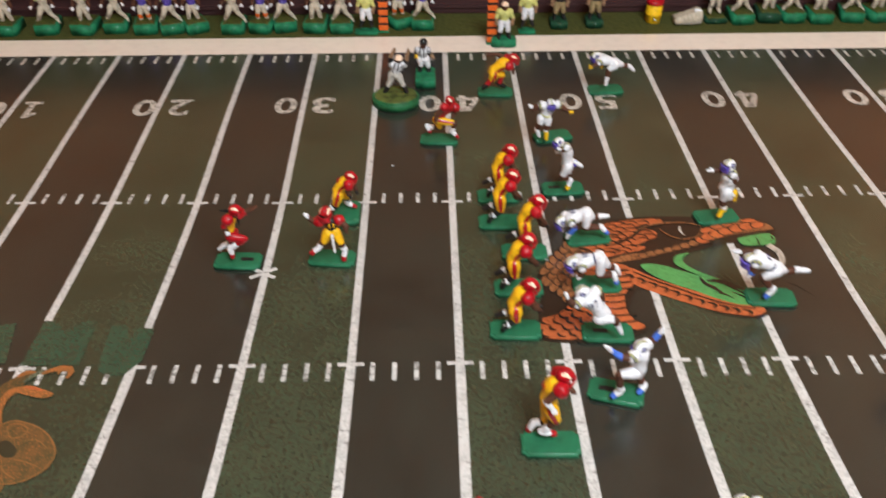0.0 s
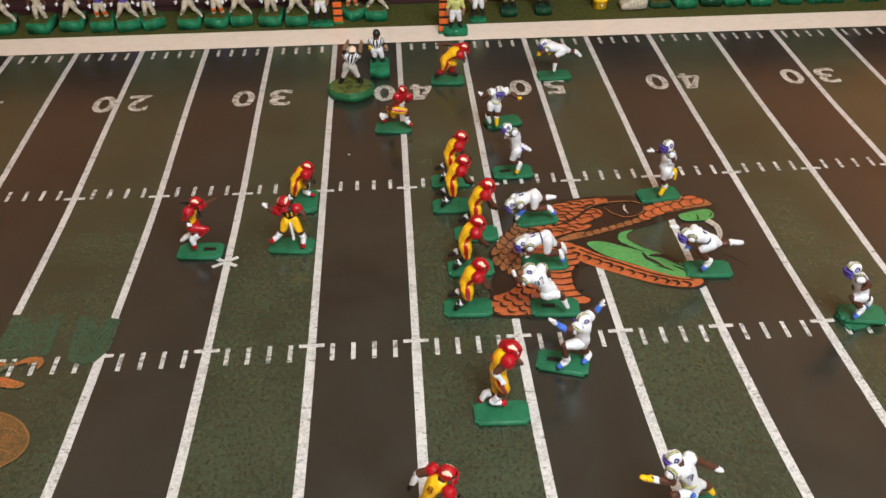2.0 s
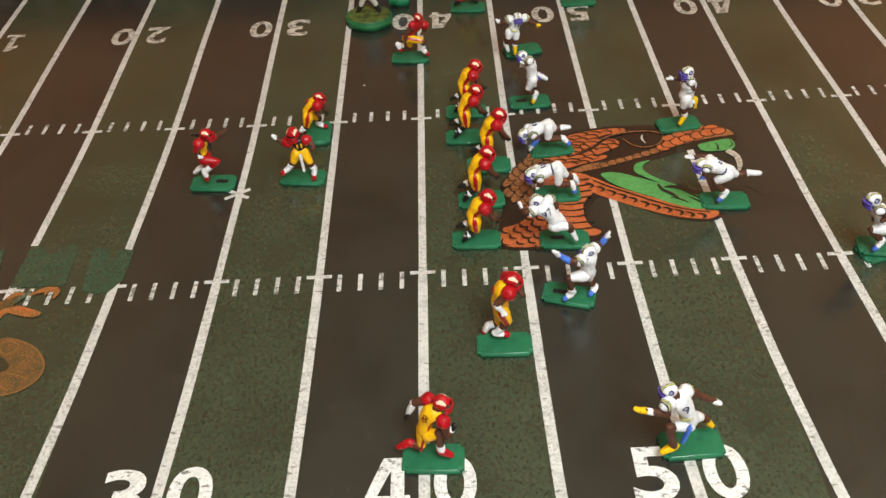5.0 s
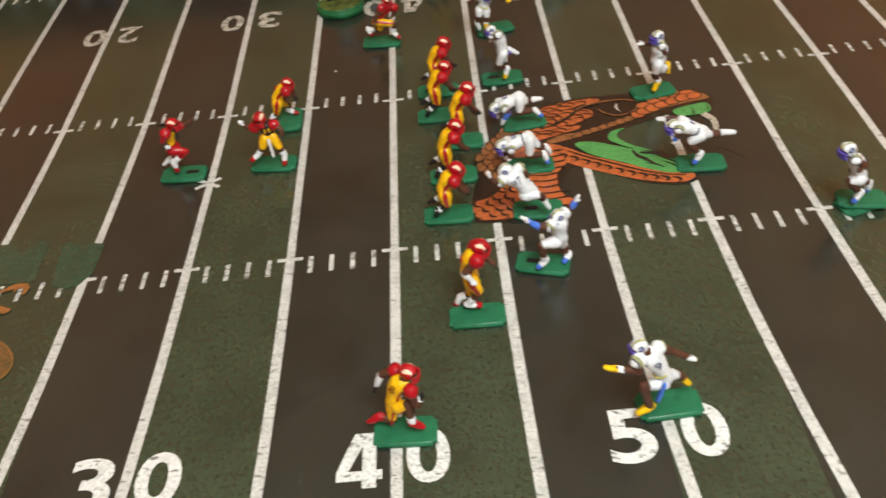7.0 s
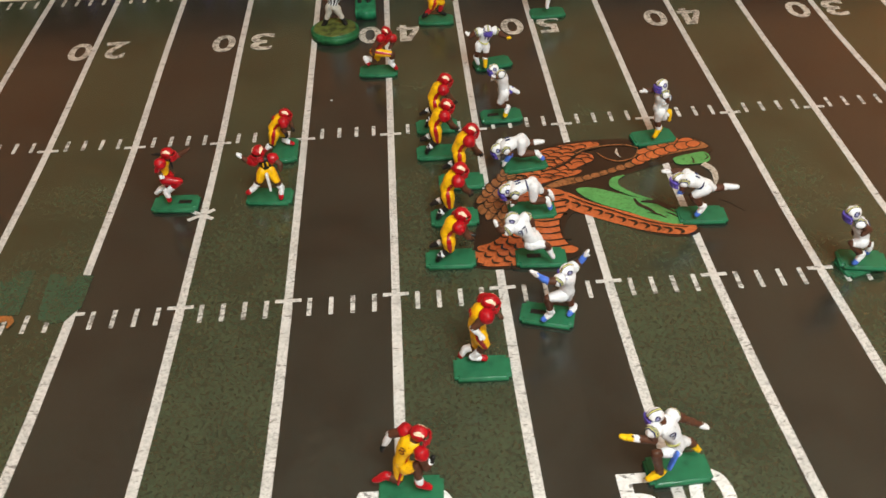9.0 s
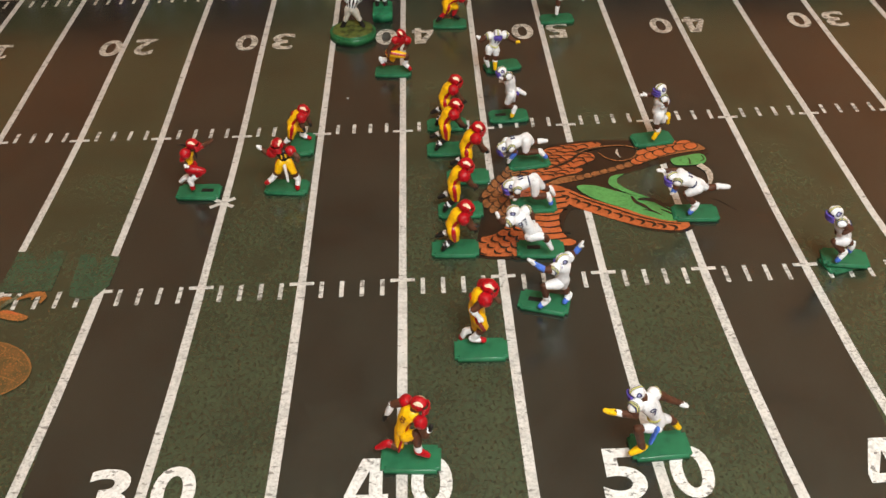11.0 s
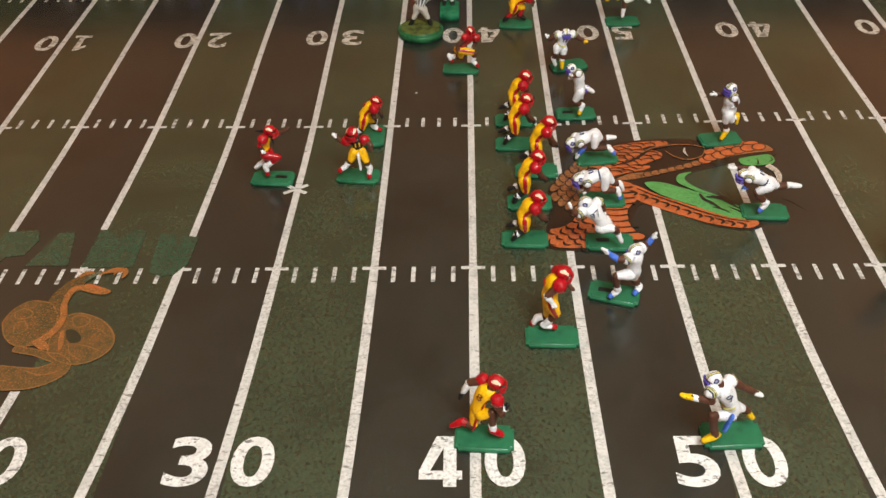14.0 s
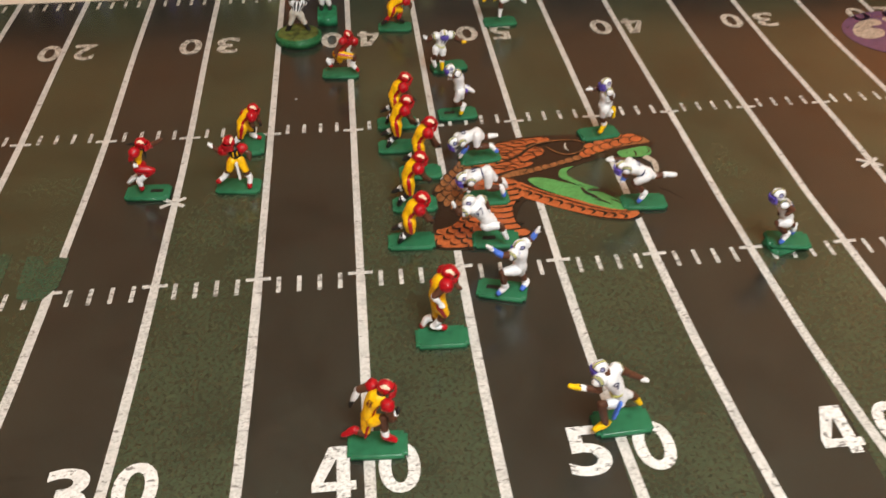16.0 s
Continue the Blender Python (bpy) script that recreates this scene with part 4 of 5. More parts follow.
    if braid:
        s.limb(J["hd"] - face * 5 - hu * 2, J["hd"] - face * 12 - hu * 3.4 + hs, 1.1, 0.6, M_BLACK)
        s.limb(J["hd"] + face * 2 - hu * 5 - hs * 2, J["hd"] + face * 3 - hu * 11 - hs * 2.5, 1.0, 0.6, M_BLACK)
    return s.mesh("figure")


def player(team, at, turn, pose_mm, face, label, slot=0.0, size=(34.0, 18.5, 3.4), material=None, name="player_figurine", group="", kit=None, turf=False, round_base=False, lower=None, **extra):
    thing = tagged(new(name), label, "figurine", group)
    thing.location = (at[0] * MM, at[1] * MM, 0.0002)
    colours = dict(KITS[team])
    for key, value in (kit or {}).items():
        colours[key] = value
    KITS_NOW = colours if kit else KITS[team]
    top = plinth(thing, *size, material, turn, slot, turf, round_base)
    if lower is not None:                                 # a second base glued underneath
        top.location.z = 3.2 * MM
        plinth(thing, size[0], size[1], 3.2, material, lower)
    part_of("figure", figure_mesh(KITS_NOW, pose_mm, face, **extra), thing)
    return thing


RED = "players in red helmets"
WHITE = "players in white uniforms"
player("red", (-300, 108), -3, [(5, -1, 48.4), (-0.6, -7, 43.4), (2.1, 5, 39.7), (-0.9, -1, 27.2), (8.2, -4, 24.8), (-3, -4, 16), (-2.2, -5, 8.7), (-0.2, 4, 17.8), (-9.7, 4, 13), (-13.3, 4, 9.8), (-4.2, -8, 37.6), (-1.4, -8, 32.6), (9.7, 7, 40.1), (16.5, 8, 43.7)],
       (1,-0.15,-0.1), "red-helmeted runner figurine in yellow on a slotted green base", group=RED, slot=7.0, braid=True, kit=dict(head=0.92, slim=0.84, pants=M_RED, sleeve=M_RED, handa=M_WHITE, shoe=M_WHITE, calf=M_RED, toea=M_RED))
player("red", (-231, 110), -5, [(-1.2, -6, 47.4), (-5.7, -6, 39.2), (8, -4, 38.6), (1.7, -4, 29.1), (-4.1, -6, 21.3), (-8.2, -6, 15.9), (-13.7, -8, 12.3), (8, -5, 19.4), (10.4, -5, 12.1), (9.4, -8, 6.6), (-10.5, -6, 40), (-15, -6, 44.8), (12.8, -7, 35.8), (13, -9, 32.3)],
       (-0.35,-1,-0.2), "red-helmeted passer figurine with one white hand raised", group=RED, cloth_strip=((3,-11,29),(4,-13,19),M_WHITE,2.4), bars=(0,-1,0), kit=dict(slim=0.86, bars=M_YELLOW, handa=M_WHITE, jersey=M_BLACK, shoe=M_WHITE, toe=M_RED))
player("red", (-224, 168), 0, [(5.3, -1, 37.6), (3.6, -7, 33), (3.6, 5, 33), (-5.2, -1, 21.8), (-8, -4, 12.6), (-12.1, -4, 9.3), (-13.9, -4, 7), (1.4, 3, 15.5), (1, 3, 9.3), (6.2, 2, 7.4), (2.7, -8, 27.3), (4.4, -8, 22.7), (6.6, 5, 24), (8.6, 3, 19)],
       (1,-0.2,-0.35), "crouching red and yellow blocker figurine on a green base", group=RED, size=(20.0, 30.0, 4.6), bars=(-1,-0.6,0.3), kit=dict(head=0.9, slim=0.9, calf=M_BLACK, sock=M_WHITE, shoe=M_WHITE, toe=M_RED, hand=M_BLACK))
player("red", (-149, 285), -3, [(9.5, -5, 44), (4.5, -10, 39), (14.5, -1.5, 34), (-0.5, -5, 24), (13.5, -8, 22), (11.5, -7, 13), (16.5, -8, 8), (-0.5, -1.5, 14), (-10.5, -2.5, 16), (-8.5, -2.5, 11), (-2.5, -12, 31), (-2.5, -13, 26), (13.5, -1.5, 28), (11.5, -5, 27)],
       (0.8,-0.5,-0.5), "running red and yellow receiver figurine near the far numbers", group=RED, kit=dict(head=0.82, slim=0.80, jersey=M_RED, shoe=M_WHITE, toe=M_RED))
player("red", (-92, 378), -3, [(17, -1, 38), (12, -6, 32), (11, 4, 35), (-2, -1, 23), (-4, -3, 16), (-9, -4, 11), (-12.5, -4, 8), (7, 1, 19), (3.5, 1, 10), (9, 1, 7), (16, -8, 29), (16, -9, 26), (1.5, 7, 38), (-9, 8, 37)],
       (1,-0.2,-0.2), "running red and yellow receiver figurine near the far sideline", group=RED, kit=dict(shoe=M_BLACK, sock=M_RED, calf=M_RED))
player("red", (-102, 191), 1, [(8.4, -1, 46.7), (5.8, -7, 39.7), (5.8, 5, 39.7), (-0.8, -1, 26.8), (-0.3, -4, 15.8), (-6.8, -5, 10.6), (-8.5, -5, 6.5), (-0.3, 4, 17), (-8, 4, 14.2), (-12.2, 4, 11.9), (11.1, -8, 32.4), (15, -6, 27.2), (11.9, 5, 21.6), (16, 4, 21.2)],
       (1,-0.25,-0.3), "crouching red and yellow lineman figurine at the end of the line", group=RED, kit=dict(bare=0.8, calf=M_BLACK, sock=M_WHITE, shoe=M_BLACK, hand=M_BLACK))
player("red", (-103, 154), 0, [(8, -1, 46.4), (5.5, -7, 39.4), (5.5, 5, 39.4), (-1.2, -1, 26.5), (-0.7, -4, 15.7), (-7.2, -5, 10.5), (-8.9, -5, 6.5), (-0.7, 4, 16.8), (-8.3, 4, 14.1), (-12.5, 4, 11.8), (10.8, -8, 32.1), (14.7, -6, 26.9), (11.6, 5, 21.4), (15.7, 4, 21)],
       (1,-0.25,-0.3), "crouching red and yellow lineman figurine in the blocking line", group=RED, kit=dict(bare=0.8, calf=M_BLACK, sock=M_WHITE, shoe=M_BLACK, hand=M_BLACK))
player("red", (-88, 115), -1, [(8.1, -1, 49.3), (5.6, -7, 42.3), (5.6, 5, 42.3), (-1.1, -1, 28.9), (-0.6, -4, 16.7), (-7.1, -5, 10.8), (-8.8, -5, 6.5), (-0.6, 4, 18), (-8.2, 4, 14.9), (-12.4, 4, 12.3), (10.9, -8, 34.9), (14.8, -6, 29.4), (11.7, 5, 23.2), (15.8, 4, 22.7)],
       (1,-0.25,-0.3), "crouching red and yellow lineman figurine in the blocking line", group=RED, kit=dict(bare=0.8, calf=M_BLACK, sock=M_WHITE, shoe=M_BLACK, hand=M_BLACK))
player("red", (-96, 73), 0, [(4.8, -1, 46), (2.3, -7, 39), (2.3, 5, 39), (-4.3, -1, 26.2), (-3.9, -4, 15.6), (-10.4, -5, 10.5), (-12.1, -5, 6.5), (-3.9, 4, 16.7), (-11.5, 4, 14), (-15.7, 4, 11.7), (7.6, -8, 31.6), (11.5, -6, 26.6), (8.4, 5, 21.2), (12.5, 4, 20.8)],
       (1,-0.25,-0.3), "crouching red and yellow lineman figurine in the blocking line", group=RED, kit=dict(bare=0.8, calf=M_BLACK, sock=M_WHITE, shoe=M_BLACK, hand=M_BLACK))
player("red", (-102, 29), -2, [(8.2, -1, 42), (5.7, -7, 35), (5.7, 5, 35), (-0.9, -1, 22.9), (-0.5, -4, 14.2), (-7, -5, 10), (-8.6, -5, 6.5), (-0.5, 4, 15.1), (-8.1, 4, 12.9), (-12.3, 4, 11.1), (11, -8, 27.6), (14.9, -6, 23.2), (11.8, 5, 18.8), (15.9, 4, 18.4)],
       (1,-0.25,-0.3), "crouching red and yellow lineman figurine beside the emblem", group=RED, kit=dict(bare=0.8, calf=M_BLACK, sock=M_WHITE, shoe=M_BLACK, hand=M_BLACK))
player("red", (-90, -69), -1, [(5.1, 5, 53.1), (2, -1, 47.2), (2, 11, 47.2), (-1.9, 5, 30.1), (1.6, 2, 20.2), (-4.8, 3, 9), (4.6, 2, 7.6), (-2.4, 9, 11.9), (-9.7, 9, 9.5), (-12.8, 9, 2.3), (-5.7, -3, 40.2), (-0.3, -3, 32.2), (7, 13, 37.2), (12, 11, 33.2)],
       (1,-0.3,-0.25), "stooping red and yellow figurine with white socks on green base", group=RED, bars=(-1,-0.5,0.2), kit=dict(arma=M_WHITE, handa=M_WHITE, shoe=M_WHITE, toe=M_RED))
# the red strip hung on this figure is its trouser stripe
player("red", (-135, -149), -3, [(6.8, 4, 46.5), (6.7, -3, 38.7), (-0.8, 10, 40.7), (-2.9, 3, 23.3), (4, -2, 27.2), (4.6, -3, 13), (11.6, -3, 7.6), (-6.1, 2, 10.8), (-13, 4, 11.7), (-18.7, 4, 8), (8.8, -6, 30.9), (12, -4, 35.6), (-8.8, 11, 36.9), (-13.4, 11, 25.1)],
       (1,-0.35,-0.1), "kneeling red and yellow figurine numbered 8 on the 40", group=RED, number="8", number_side=(-0.6,-0.8,0.3), cloth_strip=((-3.5,0.5,22),(-6.5,-1,11.5),M_RED,1.4), kit=dict(sockb=M_RED, head=0.92, handb=M_BLACK, handa=M_BLACK, armb=M_WHITE, wrista=M_WHITE, shoe=M_RED, calf=M_SKIN, bare=0.72, slim=0.78))
player("white", (18, 380), 3, [(-13.9, -2, 38.7), (-10.9, -7, 34.6), (-6.4, 4, 35.2), (5.5, -2, 31.1), (-0.5, -6, 25.8), (-1, -6, 17.3), (-1.7, -7, 11), (14.5, 3, 26.4), (21.4, 3, 25.5), (27, 3, 20.2), (-15.1, -9, 31.9), (-19, -9, 29.6), (-3.7, 3, 28.2), (-6.5, 1, 25.4)],
       (-1,-0.3,-0.35), "diving white figurine with yellow gloves near the sideline", group=WHITE, kit=dict(bare=0.9, hand=M_GOLD))
player("white", (-46, 288), 13, [(-6.5, -17, 44), (-15.5, -17, 42), (1.5, -14, 41), (-10.5, -15, 29), (-14.5, -17, 24), (-16.5, -15, 17), (-14.5, -15, 11), (-7.5, -16, 22), (-8.5, -17, 16), (-8.5, -19, 8), (-21.5, -18, 38), (-24.5, -18, 42), (6.5, -16, 37), (12.5, -17, 35)],
       (0.1,-1,-0.25), "white figurine with blue face guard and spread arms", group=WHITE, bars=(0,-1,0.1), kit=dict(head=0.85, belt=M_LIME, handb=M_GOLD, bare=0.9, shoe=M_WHITE, shoeb=M_GOLD))
player("white", (-48, 201), 3, [(-8.4, -7, 50.7), (-2.4, -12, 48.1), (-3.5, -4, 42.3), (0.2, -8, 30.6), (-2.9, -10, 20.2), (4.1, -9, 14.5), (1.2, -11, 7.3), (3.6, -4, 19.6), (7.3, -3, 28.9), (13.6, -3, 24.4), (-5.1, -13, 46.1), (-8.7, -13, 47), (-5.7, -4, 40.2), (-8.1, -5, 39.3)],
       (-1,-0.4,-0.1), "white running figurine with one blue-shod foot raised", group=WHITE, bars=(0.5,-0.8,0), slot=-7.0, kit=dict(head=0.85, bare=0.75, shoe=M_WHITE, toea=M_GOLD, sockb=M_NAVY))
player("white", (-38, 132), 9, [(-22.3, -3, 18.7), (-15.6, -9, 22.2), (-18.5, 3, 20.1), (-4.1, -3, 25.9), (-3.7, -7, 16), (8.1, -6, 15.7), (13, -7, 10.4), (2.3, 1, 19.3), (7.9, 1, 20.7), (13, 1, 21), (-12.2, -10, 18.7), (-17.3, -9, 9), (-19.1, 2, 13.5), (-19.6, 1, 8.7)],
       (-1,-0.35,-0.45), "white lineman figurine bent forward on one hand", group=WHITE, bars=(-0.2,-0.6,0.8), kit=dict(toea=M_BLUE, bare=0.95, arma=M_BLUE))
player("white", (-40, 76), 0, [(-20.8, -6, 25.8), (-14.9, -12, 26.3), (-16.1, -1, 25.7), (-2.3, -6, 29.4), (-1.2, -10, 17.8), (9.1, -9, 16.9), (11.9, -10, 8.2), (5.6, -2, 19.2), (11.7, -2, 17.7), (14, -2, 12.9), (-14.2, -13, 21.3), (-16.7, -13, 17.9), (-17.7, -2, 17.7), (-18, -2, 12.4)],
       (-1,-0.45,-0.35), "white lineman figurine bent forward over the emblem", group=WHITE, bars=(-0.2, -0.6, 0.8), kit=dict(toea=M_BLUE, bare=0.95, belt=M_NUMBER))
player("white", (-41, 25), -3, [(-22.2, -8, 44.3), (-25.5, -14, 39.5), (-11.8, -4, 41.6), (-8.5, -9, 25.5), (0, -12, 23.5), (2.7, -11, 18.5), (6.2, -12, 11.4), (-5.6, -3, 26.1), (-3.3, -3, 22.7), (-1.8, -3, 21), (-30.6, -14, 40), (-33.2, -14, 46.9), (-8.5, -4, 36.9), (-7, -5, 31)],
       (-0.75,-0.1,-0.65), "white lineman figurine numbered 97 lunging from a slotted base", group=WHITE, slot=-5.0, number="97", number_side=(-0.2,-0.8,0.6), kit=dict(bare=0.95))
player("white", (-45, -29), -16, [(8.9, -4, 43.3), (2.5, -11, 41.5), (14.4, 2, 40.7), (9.3, -4, 25.5), (-2.2, -8, 24.9), (0.4, -7, 10.4), (-3.8, -8, 6.5), (12, 0, 15.3), (15.9, -1, 8), (13.1, -4, 5.7), (-3.8, -11, 42), (-12.8, -10, 49.2), (18.1, 2, 44.2), (21.5, 2, 51.5)],
       (-1,-0.45,-0.25), "white figurine with blue sleeves and both arms spread", group=WHITE, slot=-6.0, kit=dict(toe=M_BLUE, bare=0.75, arm=M_BLUE, shoe=M_WHITE))
player("white", (68, 158), 9, [(-2, -7, 54.4), (0.3, -12, 48.2), (-0.2, -2, 42.6), (-0.3, -7, 32.7), (-1.4, -9, 23.8), (1.5, -8, 14.5), (-3.1, -10, 6.5), (6.4, -3, 20.6), (9.1, -3, 26.1), (9.9, -3, 19.5), (2.5, -13, 42.4), (0.6, -13, 40.7), (-5.8, -3, 46.5), (-14.6, -3, 46.3)],
       (-0.9,-0.5,0), "white running figurine with yellow shoes beside the emblem", group=WHITE, kit=dict(shoe=M_GOLD, slim=1.08), bars=(0.5,-0.8,0))
player("white", (79, 59), -3, [(-24.2, -5, 39.1), (-21.5, -10, 39.8), (-17.1, 0, 39.5), (-5, -5, 31.7), (-12.7, -7, 25.4), (-3.1, -6, 13.6), (-7.1, -7, 7.7), (3.6, -2, 26.4), (12.8, -2, 27.6), (19.9, -2, 26.7), (-22.4, -11, 33.6), (-24.3, -10, 29.5), (-20.7, 1, 40.8), (-32.4, 1, 41.6)],
       (-1,-0.35,-0.1), "white diving figurine with trailing leg over the emblem jaws", group=WHITE, bars=(0,-0.6,0.8), kit=dict(shoe=M_WHITE, toea=M_BLUE, bare=0.8, arma=M_BLUE, handa=M_WHITE, belt=M_NUMBER))
player("white", (168, 0), -9, [(-21.3, -4, 50.6), (-16.7, -9, 44.6), (-11.9, 2, 36.9), (-9.2, -4, 27.6), (-15.8, -7, 26.6), (-6.5, -7, 15.5), (-9.8, -8, 10.2), (-2.3, 0, 20.5), (1.7, 0, 17), (1.7, 0, 11.3), (-11.1, -11, 40.7), (-14.4, -12, 38.4), (-11.7, 1, 31.6), (-12.6, 0, 29)],
       (-1,-0.2,-0.15), "white crouching figurine with blue face guard on a turned base", group=WHITE, bars=(0.3,-0.9,0.1), size=(31.0, 18.5, 3.0), lower=17, kit=dict(toe=M_BLUE, hand=M_SKIN, bare=0.85))
player("white", (6, -147), 3, [(-20.6, -3, 54.8), (-22.8, -10, 50.9), (-7.4, 4, 44.1), (-4.5, -2, 26.2), (-17, -7, 27.7), (-12.3, -7, 10.5), (-18, -8, 7.6), (4.1, 4, 20.4), (6.8, 4, 17.4), (10, 4, 12.9), (-21.3, -11, 44.9), (-36.9, -11, 49.6), (0.9, 5, 37.3), (11, 4, 32.1)],
       (-1,-0.3,-0.2), "white figurine numbered 9 with yellow gloves on the 50", group=WHITE, number="9", number_side=(-0.05,-0.8,0.6), cloth_strip=((-7,-9,29),(-10,-11,21),M_BLUE,2.0), kit=dict(head=0.9, slim=0.84, belt=M_LIME, sock=M_SKIN, handa=M_GOLD, wrista=M_WHITE, shoe=M_GOLD))
player("referee", (-190, 360), -5, [(4, 5, 44), (-3, 5, 38), (8, 5, 38), (0, 5, 28), (-5, 5, 20), (-10, 5, 10), (-13, 4, 7), (6, 5, 19), (10, 4, 11), (11, 3, 8), (-4, 5, 45), (0, 5, 53), (11, 5, 42), (13, 5, 52)],
       (0,-1,-0.1), "striped referee figurine with both arms raised on round base", group="referees", size=(46.0, 42.0, 8.5), material=M_RIM, turf=True, round_base=True, name="referee_figurine", stripes=True)
player("referee", (-161, 405), 0, [(-1.5, 5, 41), (-7.5, 5, 32), (2.5, 5, 32), (-2.5, 5, 24), (-4.5, 4, 18), (-5.5, 5, 12), (-5.5, 3, 8), (2.5, 4, 17), (3.5, 5, 11), (2.5, 3, 8), (-9.5, 5, 28), (-8.5, 2, 26), (5.5, 5, 27), (8.5, 2, 25)],
       (0,-1,-0.1), "striped referee figurine standing on an upright green base", group="referees", size=(20.0, 32.0, 9.5), material=M_BENCH_BASE, name="referee_figurine", stripes=True, kit=dict(helmet=M_BLACK, pants=M_WHITE, calf=M_WHITE, handa=M_GOLD))


# ---- along the far sideline ----
STAND = [(0, -1, 46), (-6, 0, 38), (6, 0, 38), (0, 0, 27), (-4, -2, 19), (-5, 0, 12), (-6, -4, 9.5), (4, -1, 19), (5, 1, 12), (6, -3, 9.5), (-9, -1, 31), (-9, -5, 26), (9, -1, 31), (8, -5, 26)]
STRIDE = [(2, -2, 45), (-5, -2, 38), (6, 1, 38), (0, 0, 27), (-5, -4, 20), (-9, 0, 13), (-10, -4, 10), (5, 1, 19), (10, 2, 13), (13, -1, 10), (-10, -3, 33), (-12, -6, 28), (10, 0, 32), (12, -4, 29)]
BENCH = [(-633, 536, 0), (-589, 538, 8), (-546, 537, -6), (-512, 541, 4), (-478, 537, 10), (-450, 536, 20), (-424, 538, 30), (-378, 536, 0), (-346, 537, -8), (-322, 540, 15), (-285, 537, -5), (-256, 535, 3), (-192, 547, 35), (-164, 543, 0),
         (175, 556, 3), (205, 552, 4), (238, 556, -4), (265, 555, 6), (297, 552, 0), (336, 555, -8), (366, 556, 12), (388, 556, 0), (432, 557, 5)]
for i, (bx, by, turn) in enumerate(BENCH):
    blue = i in (4, 5, 6, 8, 9, 12, 13)
    player("white", (bx, by + 8), turn, STRIDE if i % 2 else STAND, (0.3 if i % 3 else -0.4, -1, -0.1),
           "white bench figurine with blue jersey on thick green base" if blue else "white bench figurine standing on a thick green base",
           size=(25.0, 34.0, 6.0 if i == 14 else 12.0), material=M_DARK_BASE if i in (14, 16) else M_BENCH_BASE, turf=True, name="bench_figurine", group="bench figures on the sideline", kit=dict(jersey=M_NAVY, pads=M_NAVY, calf=M_ORANGE if i % 4 == 0 else M_BENCH_WHITE, sock=M_BENCH_WHITE, pants=M_BENCH_WHITE, shoe=M_BENCH_WHITE) if blue else dict(calf=M_BENCH_WHITE, sock=M_BENCH_WHITE, pants=M_BENCH_WHITE, jersey=M_BENCH_WHITE, pads=M_BENCH_WHITE, shoe=M_BENCH_WHITE))
for bx, by in ((-8, 534), (33, 536)):
    player("referee", (bx, by + 12), 0, STAND, (0, -1, 0), "coach figurine in khaki trousers on a dark green base", size=(19.0, 22.0, 9.0), material=M_DARK_BASE,
           name="coach_figurine", group="coaches", kit=dict(pants=M_KHAKI, calf=M_KHAKI, jersey=M_BLACK, pads=M_BLACK))
for bx, by, mat in ((-227, 528, M_BENCH_BASE), (-75, 491, M_BENCH_BASE), (-46, 526, M_BENCH_BASE)):
    player("referee", (bx, by + 3), 0, STAND, (0, -1, 0), "chain crew figurine with yellow vest and white trousers", size=(19.0 if by == 526 else 27.0, 16.0, 9.0 if by == 491 else 3.0), material=mat,
           name="chain_crew_figurine", group="chain crew", kit=dict(pants=M_WHITE, calf=M_WHITE, sock=M_BLACK, jersey=M_LIME, pads=M_LIME, sleeve=M_LIME))


def down_marker(x, y, height):
    """A striped post: square orange blocks with dark rims between them."""
    thing = tagged(new("down_marker"), "orange and black striped down marker post on the sideline", "marker", "down markers")
    thing.location = (x * MM, y * MM, 0.0004)
    bm_part("foot", slab(-0.006, -0.004, 0, 0.006, 0.004, 0.002, 0.0006), M_BENCH_BASE, thing)
    n = int(height / 9)
    for k in range(n):
        bm_part("band", slab(-0.0052, -0.002, 0.002 + k * 0.009, 0.0052, 0.002, 0.0084 + k * 0.009, 0.0006), M_ORANGE, thing, "orange band")
        bm_part("band", slab(-0.0050, -0.0018, 0.0084 + k * 0.009, 0.0050, 0.0018, 0.011 + k * 0.009), M_BLACK, thing, "black band")


down_marker(-208, 533, 56)
down_marker(-88, 498, 56)


def turned(profile, n=24):
    """A body of revolution from a few radius and height pairs in millimetres."""
    v = [(r * math.cos(2 * math.pi * k / n) * MM, r * math.sin(2 * math.pi * k / n) * MM, z * MM) for r, z in profile for k in range(n)]
    f = [(a * n + b, a * n + (b + 1) % n, (a + 1) * n + (b + 1) % n, (a + 1) * n + b) for a in range(len(profile) - 1) for b in range(n)]
    f += [tuple(reversed(range(n))), tuple(range((len(profile) - 1) * n, len(profile) * n))]
    return v, f


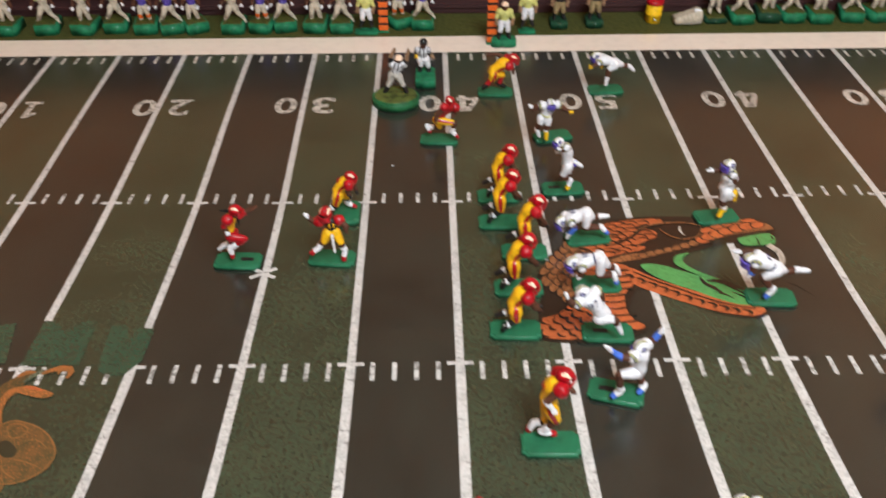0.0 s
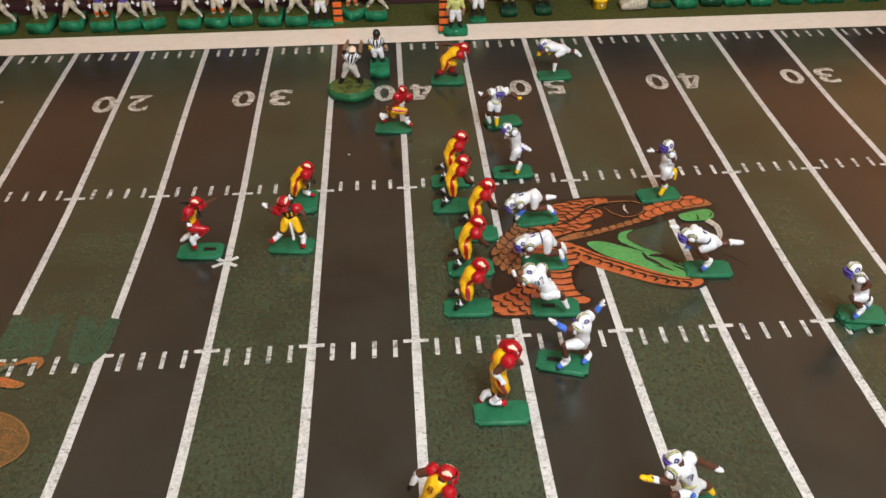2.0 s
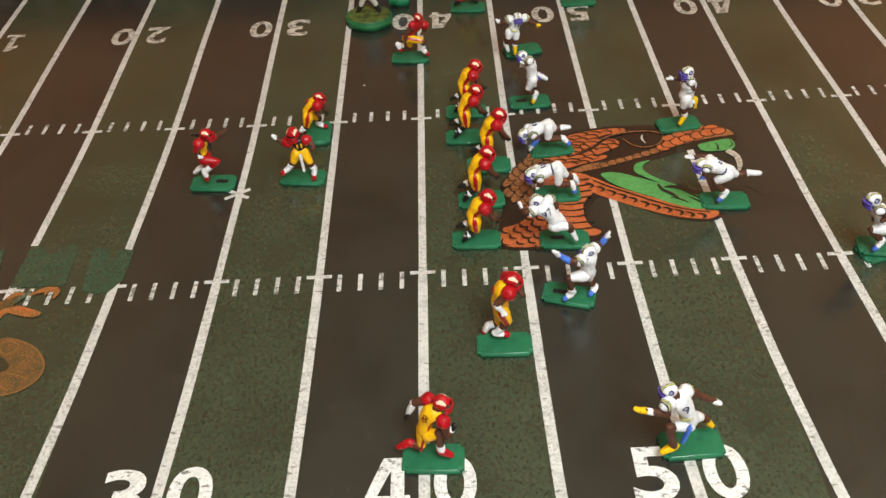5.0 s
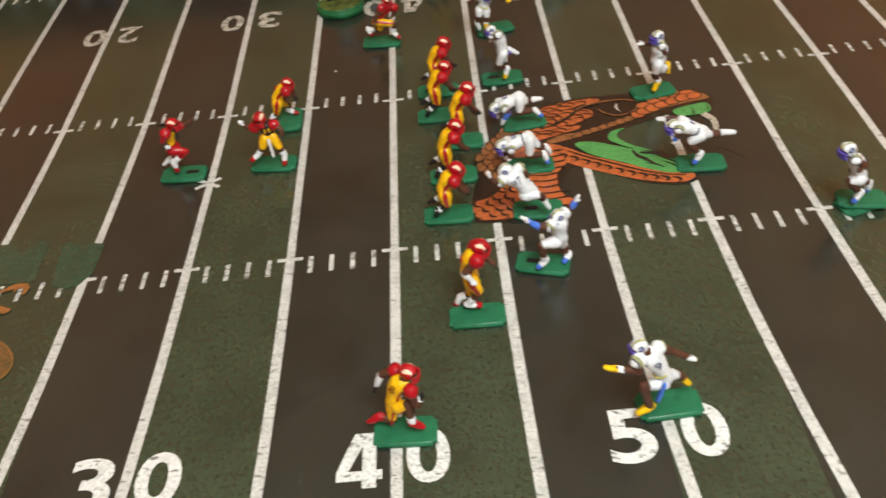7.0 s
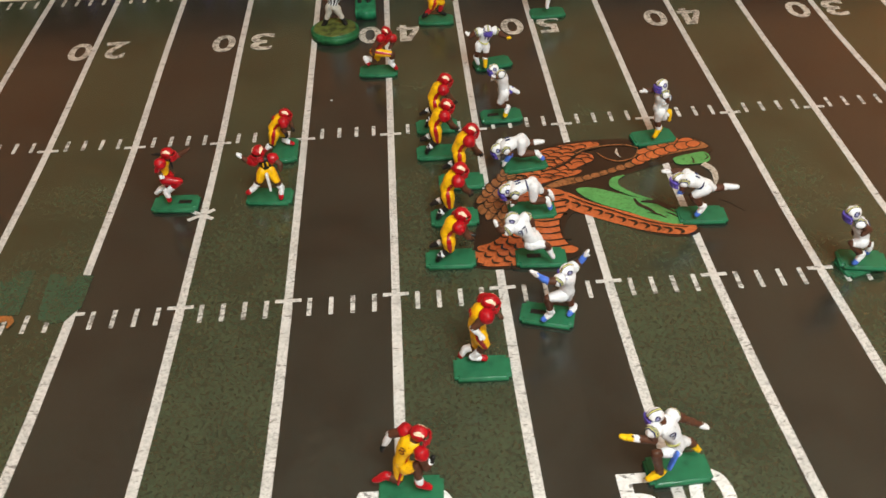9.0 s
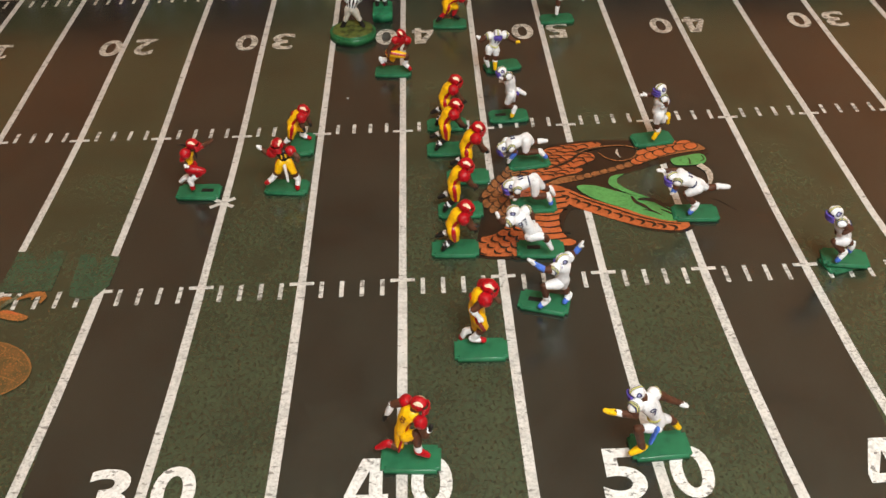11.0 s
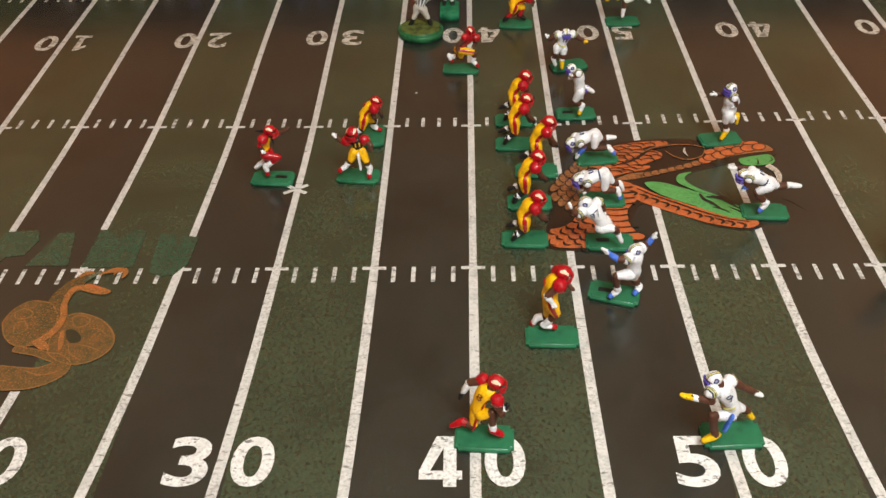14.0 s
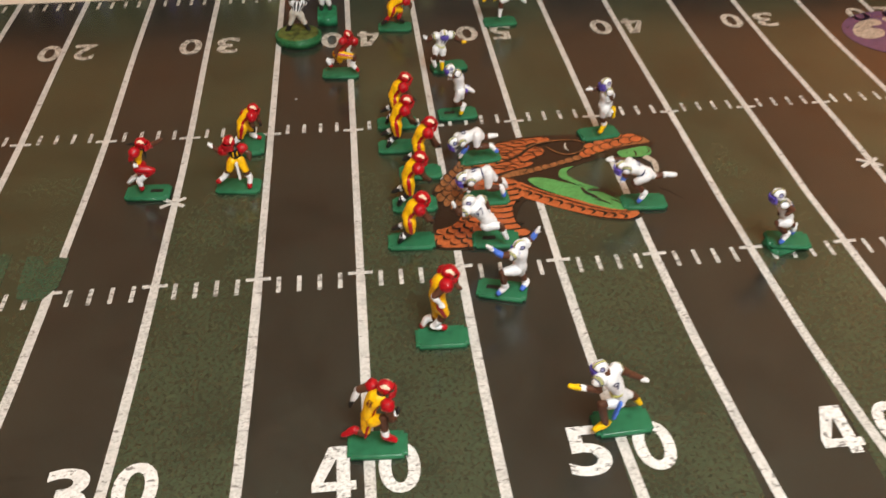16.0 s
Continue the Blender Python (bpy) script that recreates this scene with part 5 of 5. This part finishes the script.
cooler = tagged(new("drink_cooler"), "small yellow drink cooler with a red lid", "cooler")
cooler.location = (0.103, 0.556, 0.0004)
part_of("body", mesh_of("body", *turned([(7.6, 0), (8.2, 0.6), (8.8, 9), (9.4, 9.6), (9.4, 11), (8.9, 11.6), (9.2, 21), (8.4, 22)]), [M_GOLD], smooth=True), cooler)
part_of("lid", mesh_of("lid", *turned([(9.6, 21.8), (9.9, 22.4), (9.9, 25), (8.6, 26.5), (3, 27.2), (2.6, 29), (0.5, 29.4)]), [M_RED], smooth=True), cooler, "red lid")
part_of("tap", mesh_of("tap", *turned([(1.2, 0), (1.4, 1.0), (0.8, 3.0)], 10), [M_WHITE], smooth=True), cooler).matrix_basis = pose(0, -0.0088, 0.006, 90)

bag = Shape([])
SIDES = [(-19, 1.0, 6.0), (-18, 0.6, 7.4), (-8, 0.4, 9.5), (4, 0.4, 13.0), (13, 0.5, 15.5), (18, 1.2, 15.0), (19, 2.5, 13.0)]
bag.grid([[(x, 8.5 * math.copysign(abs(math.sin(t)) ** 0.5, math.sin(t)) + (0.6 if k % 3 else 0), lo + (hi - lo) * (0.5 + 0.5 * math.copysign(abs(math.cos(t)) ** 0.5, math.cos(t)))) for k, t in enumerate([2 * math.pi * j / 20 for j in range(20)])] for x, lo, hi in SIDES],
         lambda a, b: M_GREY if 6 < b < 14 else M_BENCH_WHITE)
bag.limb((8, -4, 15), (16, -5, 14.5), 1.8, 1.4, M_WHITE)
ob = new("kit_bag", bag.mesh("kit_bag"))
ob.location, ob.scale = (0.141, 0.549, 0.0008), (0.8, 1.0, 1.15)
tagged(ob, "small white boxy bag lying on the sideline", "bag")

speck = tagged(new("lint_speck", mesh_of("lint_speck", *turned([(0.5, 0), (0.8, 0.25), (0.7, 0.6), (0.2, 0.8)], 8), [M_WHITE], smooth=True)), "tiny white speck of lint on the dark stripe", "lint")
speck.location, speck.scale = (-0.190, 0.2425, 0.0001), (1.5, 0.8, 0.8)

# ---- lamps of the room, all out of view; the left floor lamp is added ----
lamp = tagged(new("unseen_floor_lamp"), "unseen black metal floor lamp with a round foot", "lamp")
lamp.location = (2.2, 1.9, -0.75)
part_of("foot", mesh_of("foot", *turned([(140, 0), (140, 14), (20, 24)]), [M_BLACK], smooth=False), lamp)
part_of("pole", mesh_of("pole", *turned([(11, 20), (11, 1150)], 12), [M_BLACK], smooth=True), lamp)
# added stand for the extra warm light on the left
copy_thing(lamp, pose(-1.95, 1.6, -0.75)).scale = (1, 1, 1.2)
fixture = tagged(new("ceiling_light"), "hanging ceiling light on a thin metal rod", "lamp")
fixture.location = (0.14, -0.72, 1.36)
part_of("rod", mesh_of("rod", *turned([(9, 0), (9, 290)], 12), [M_GREY], smooth=True), fixture)
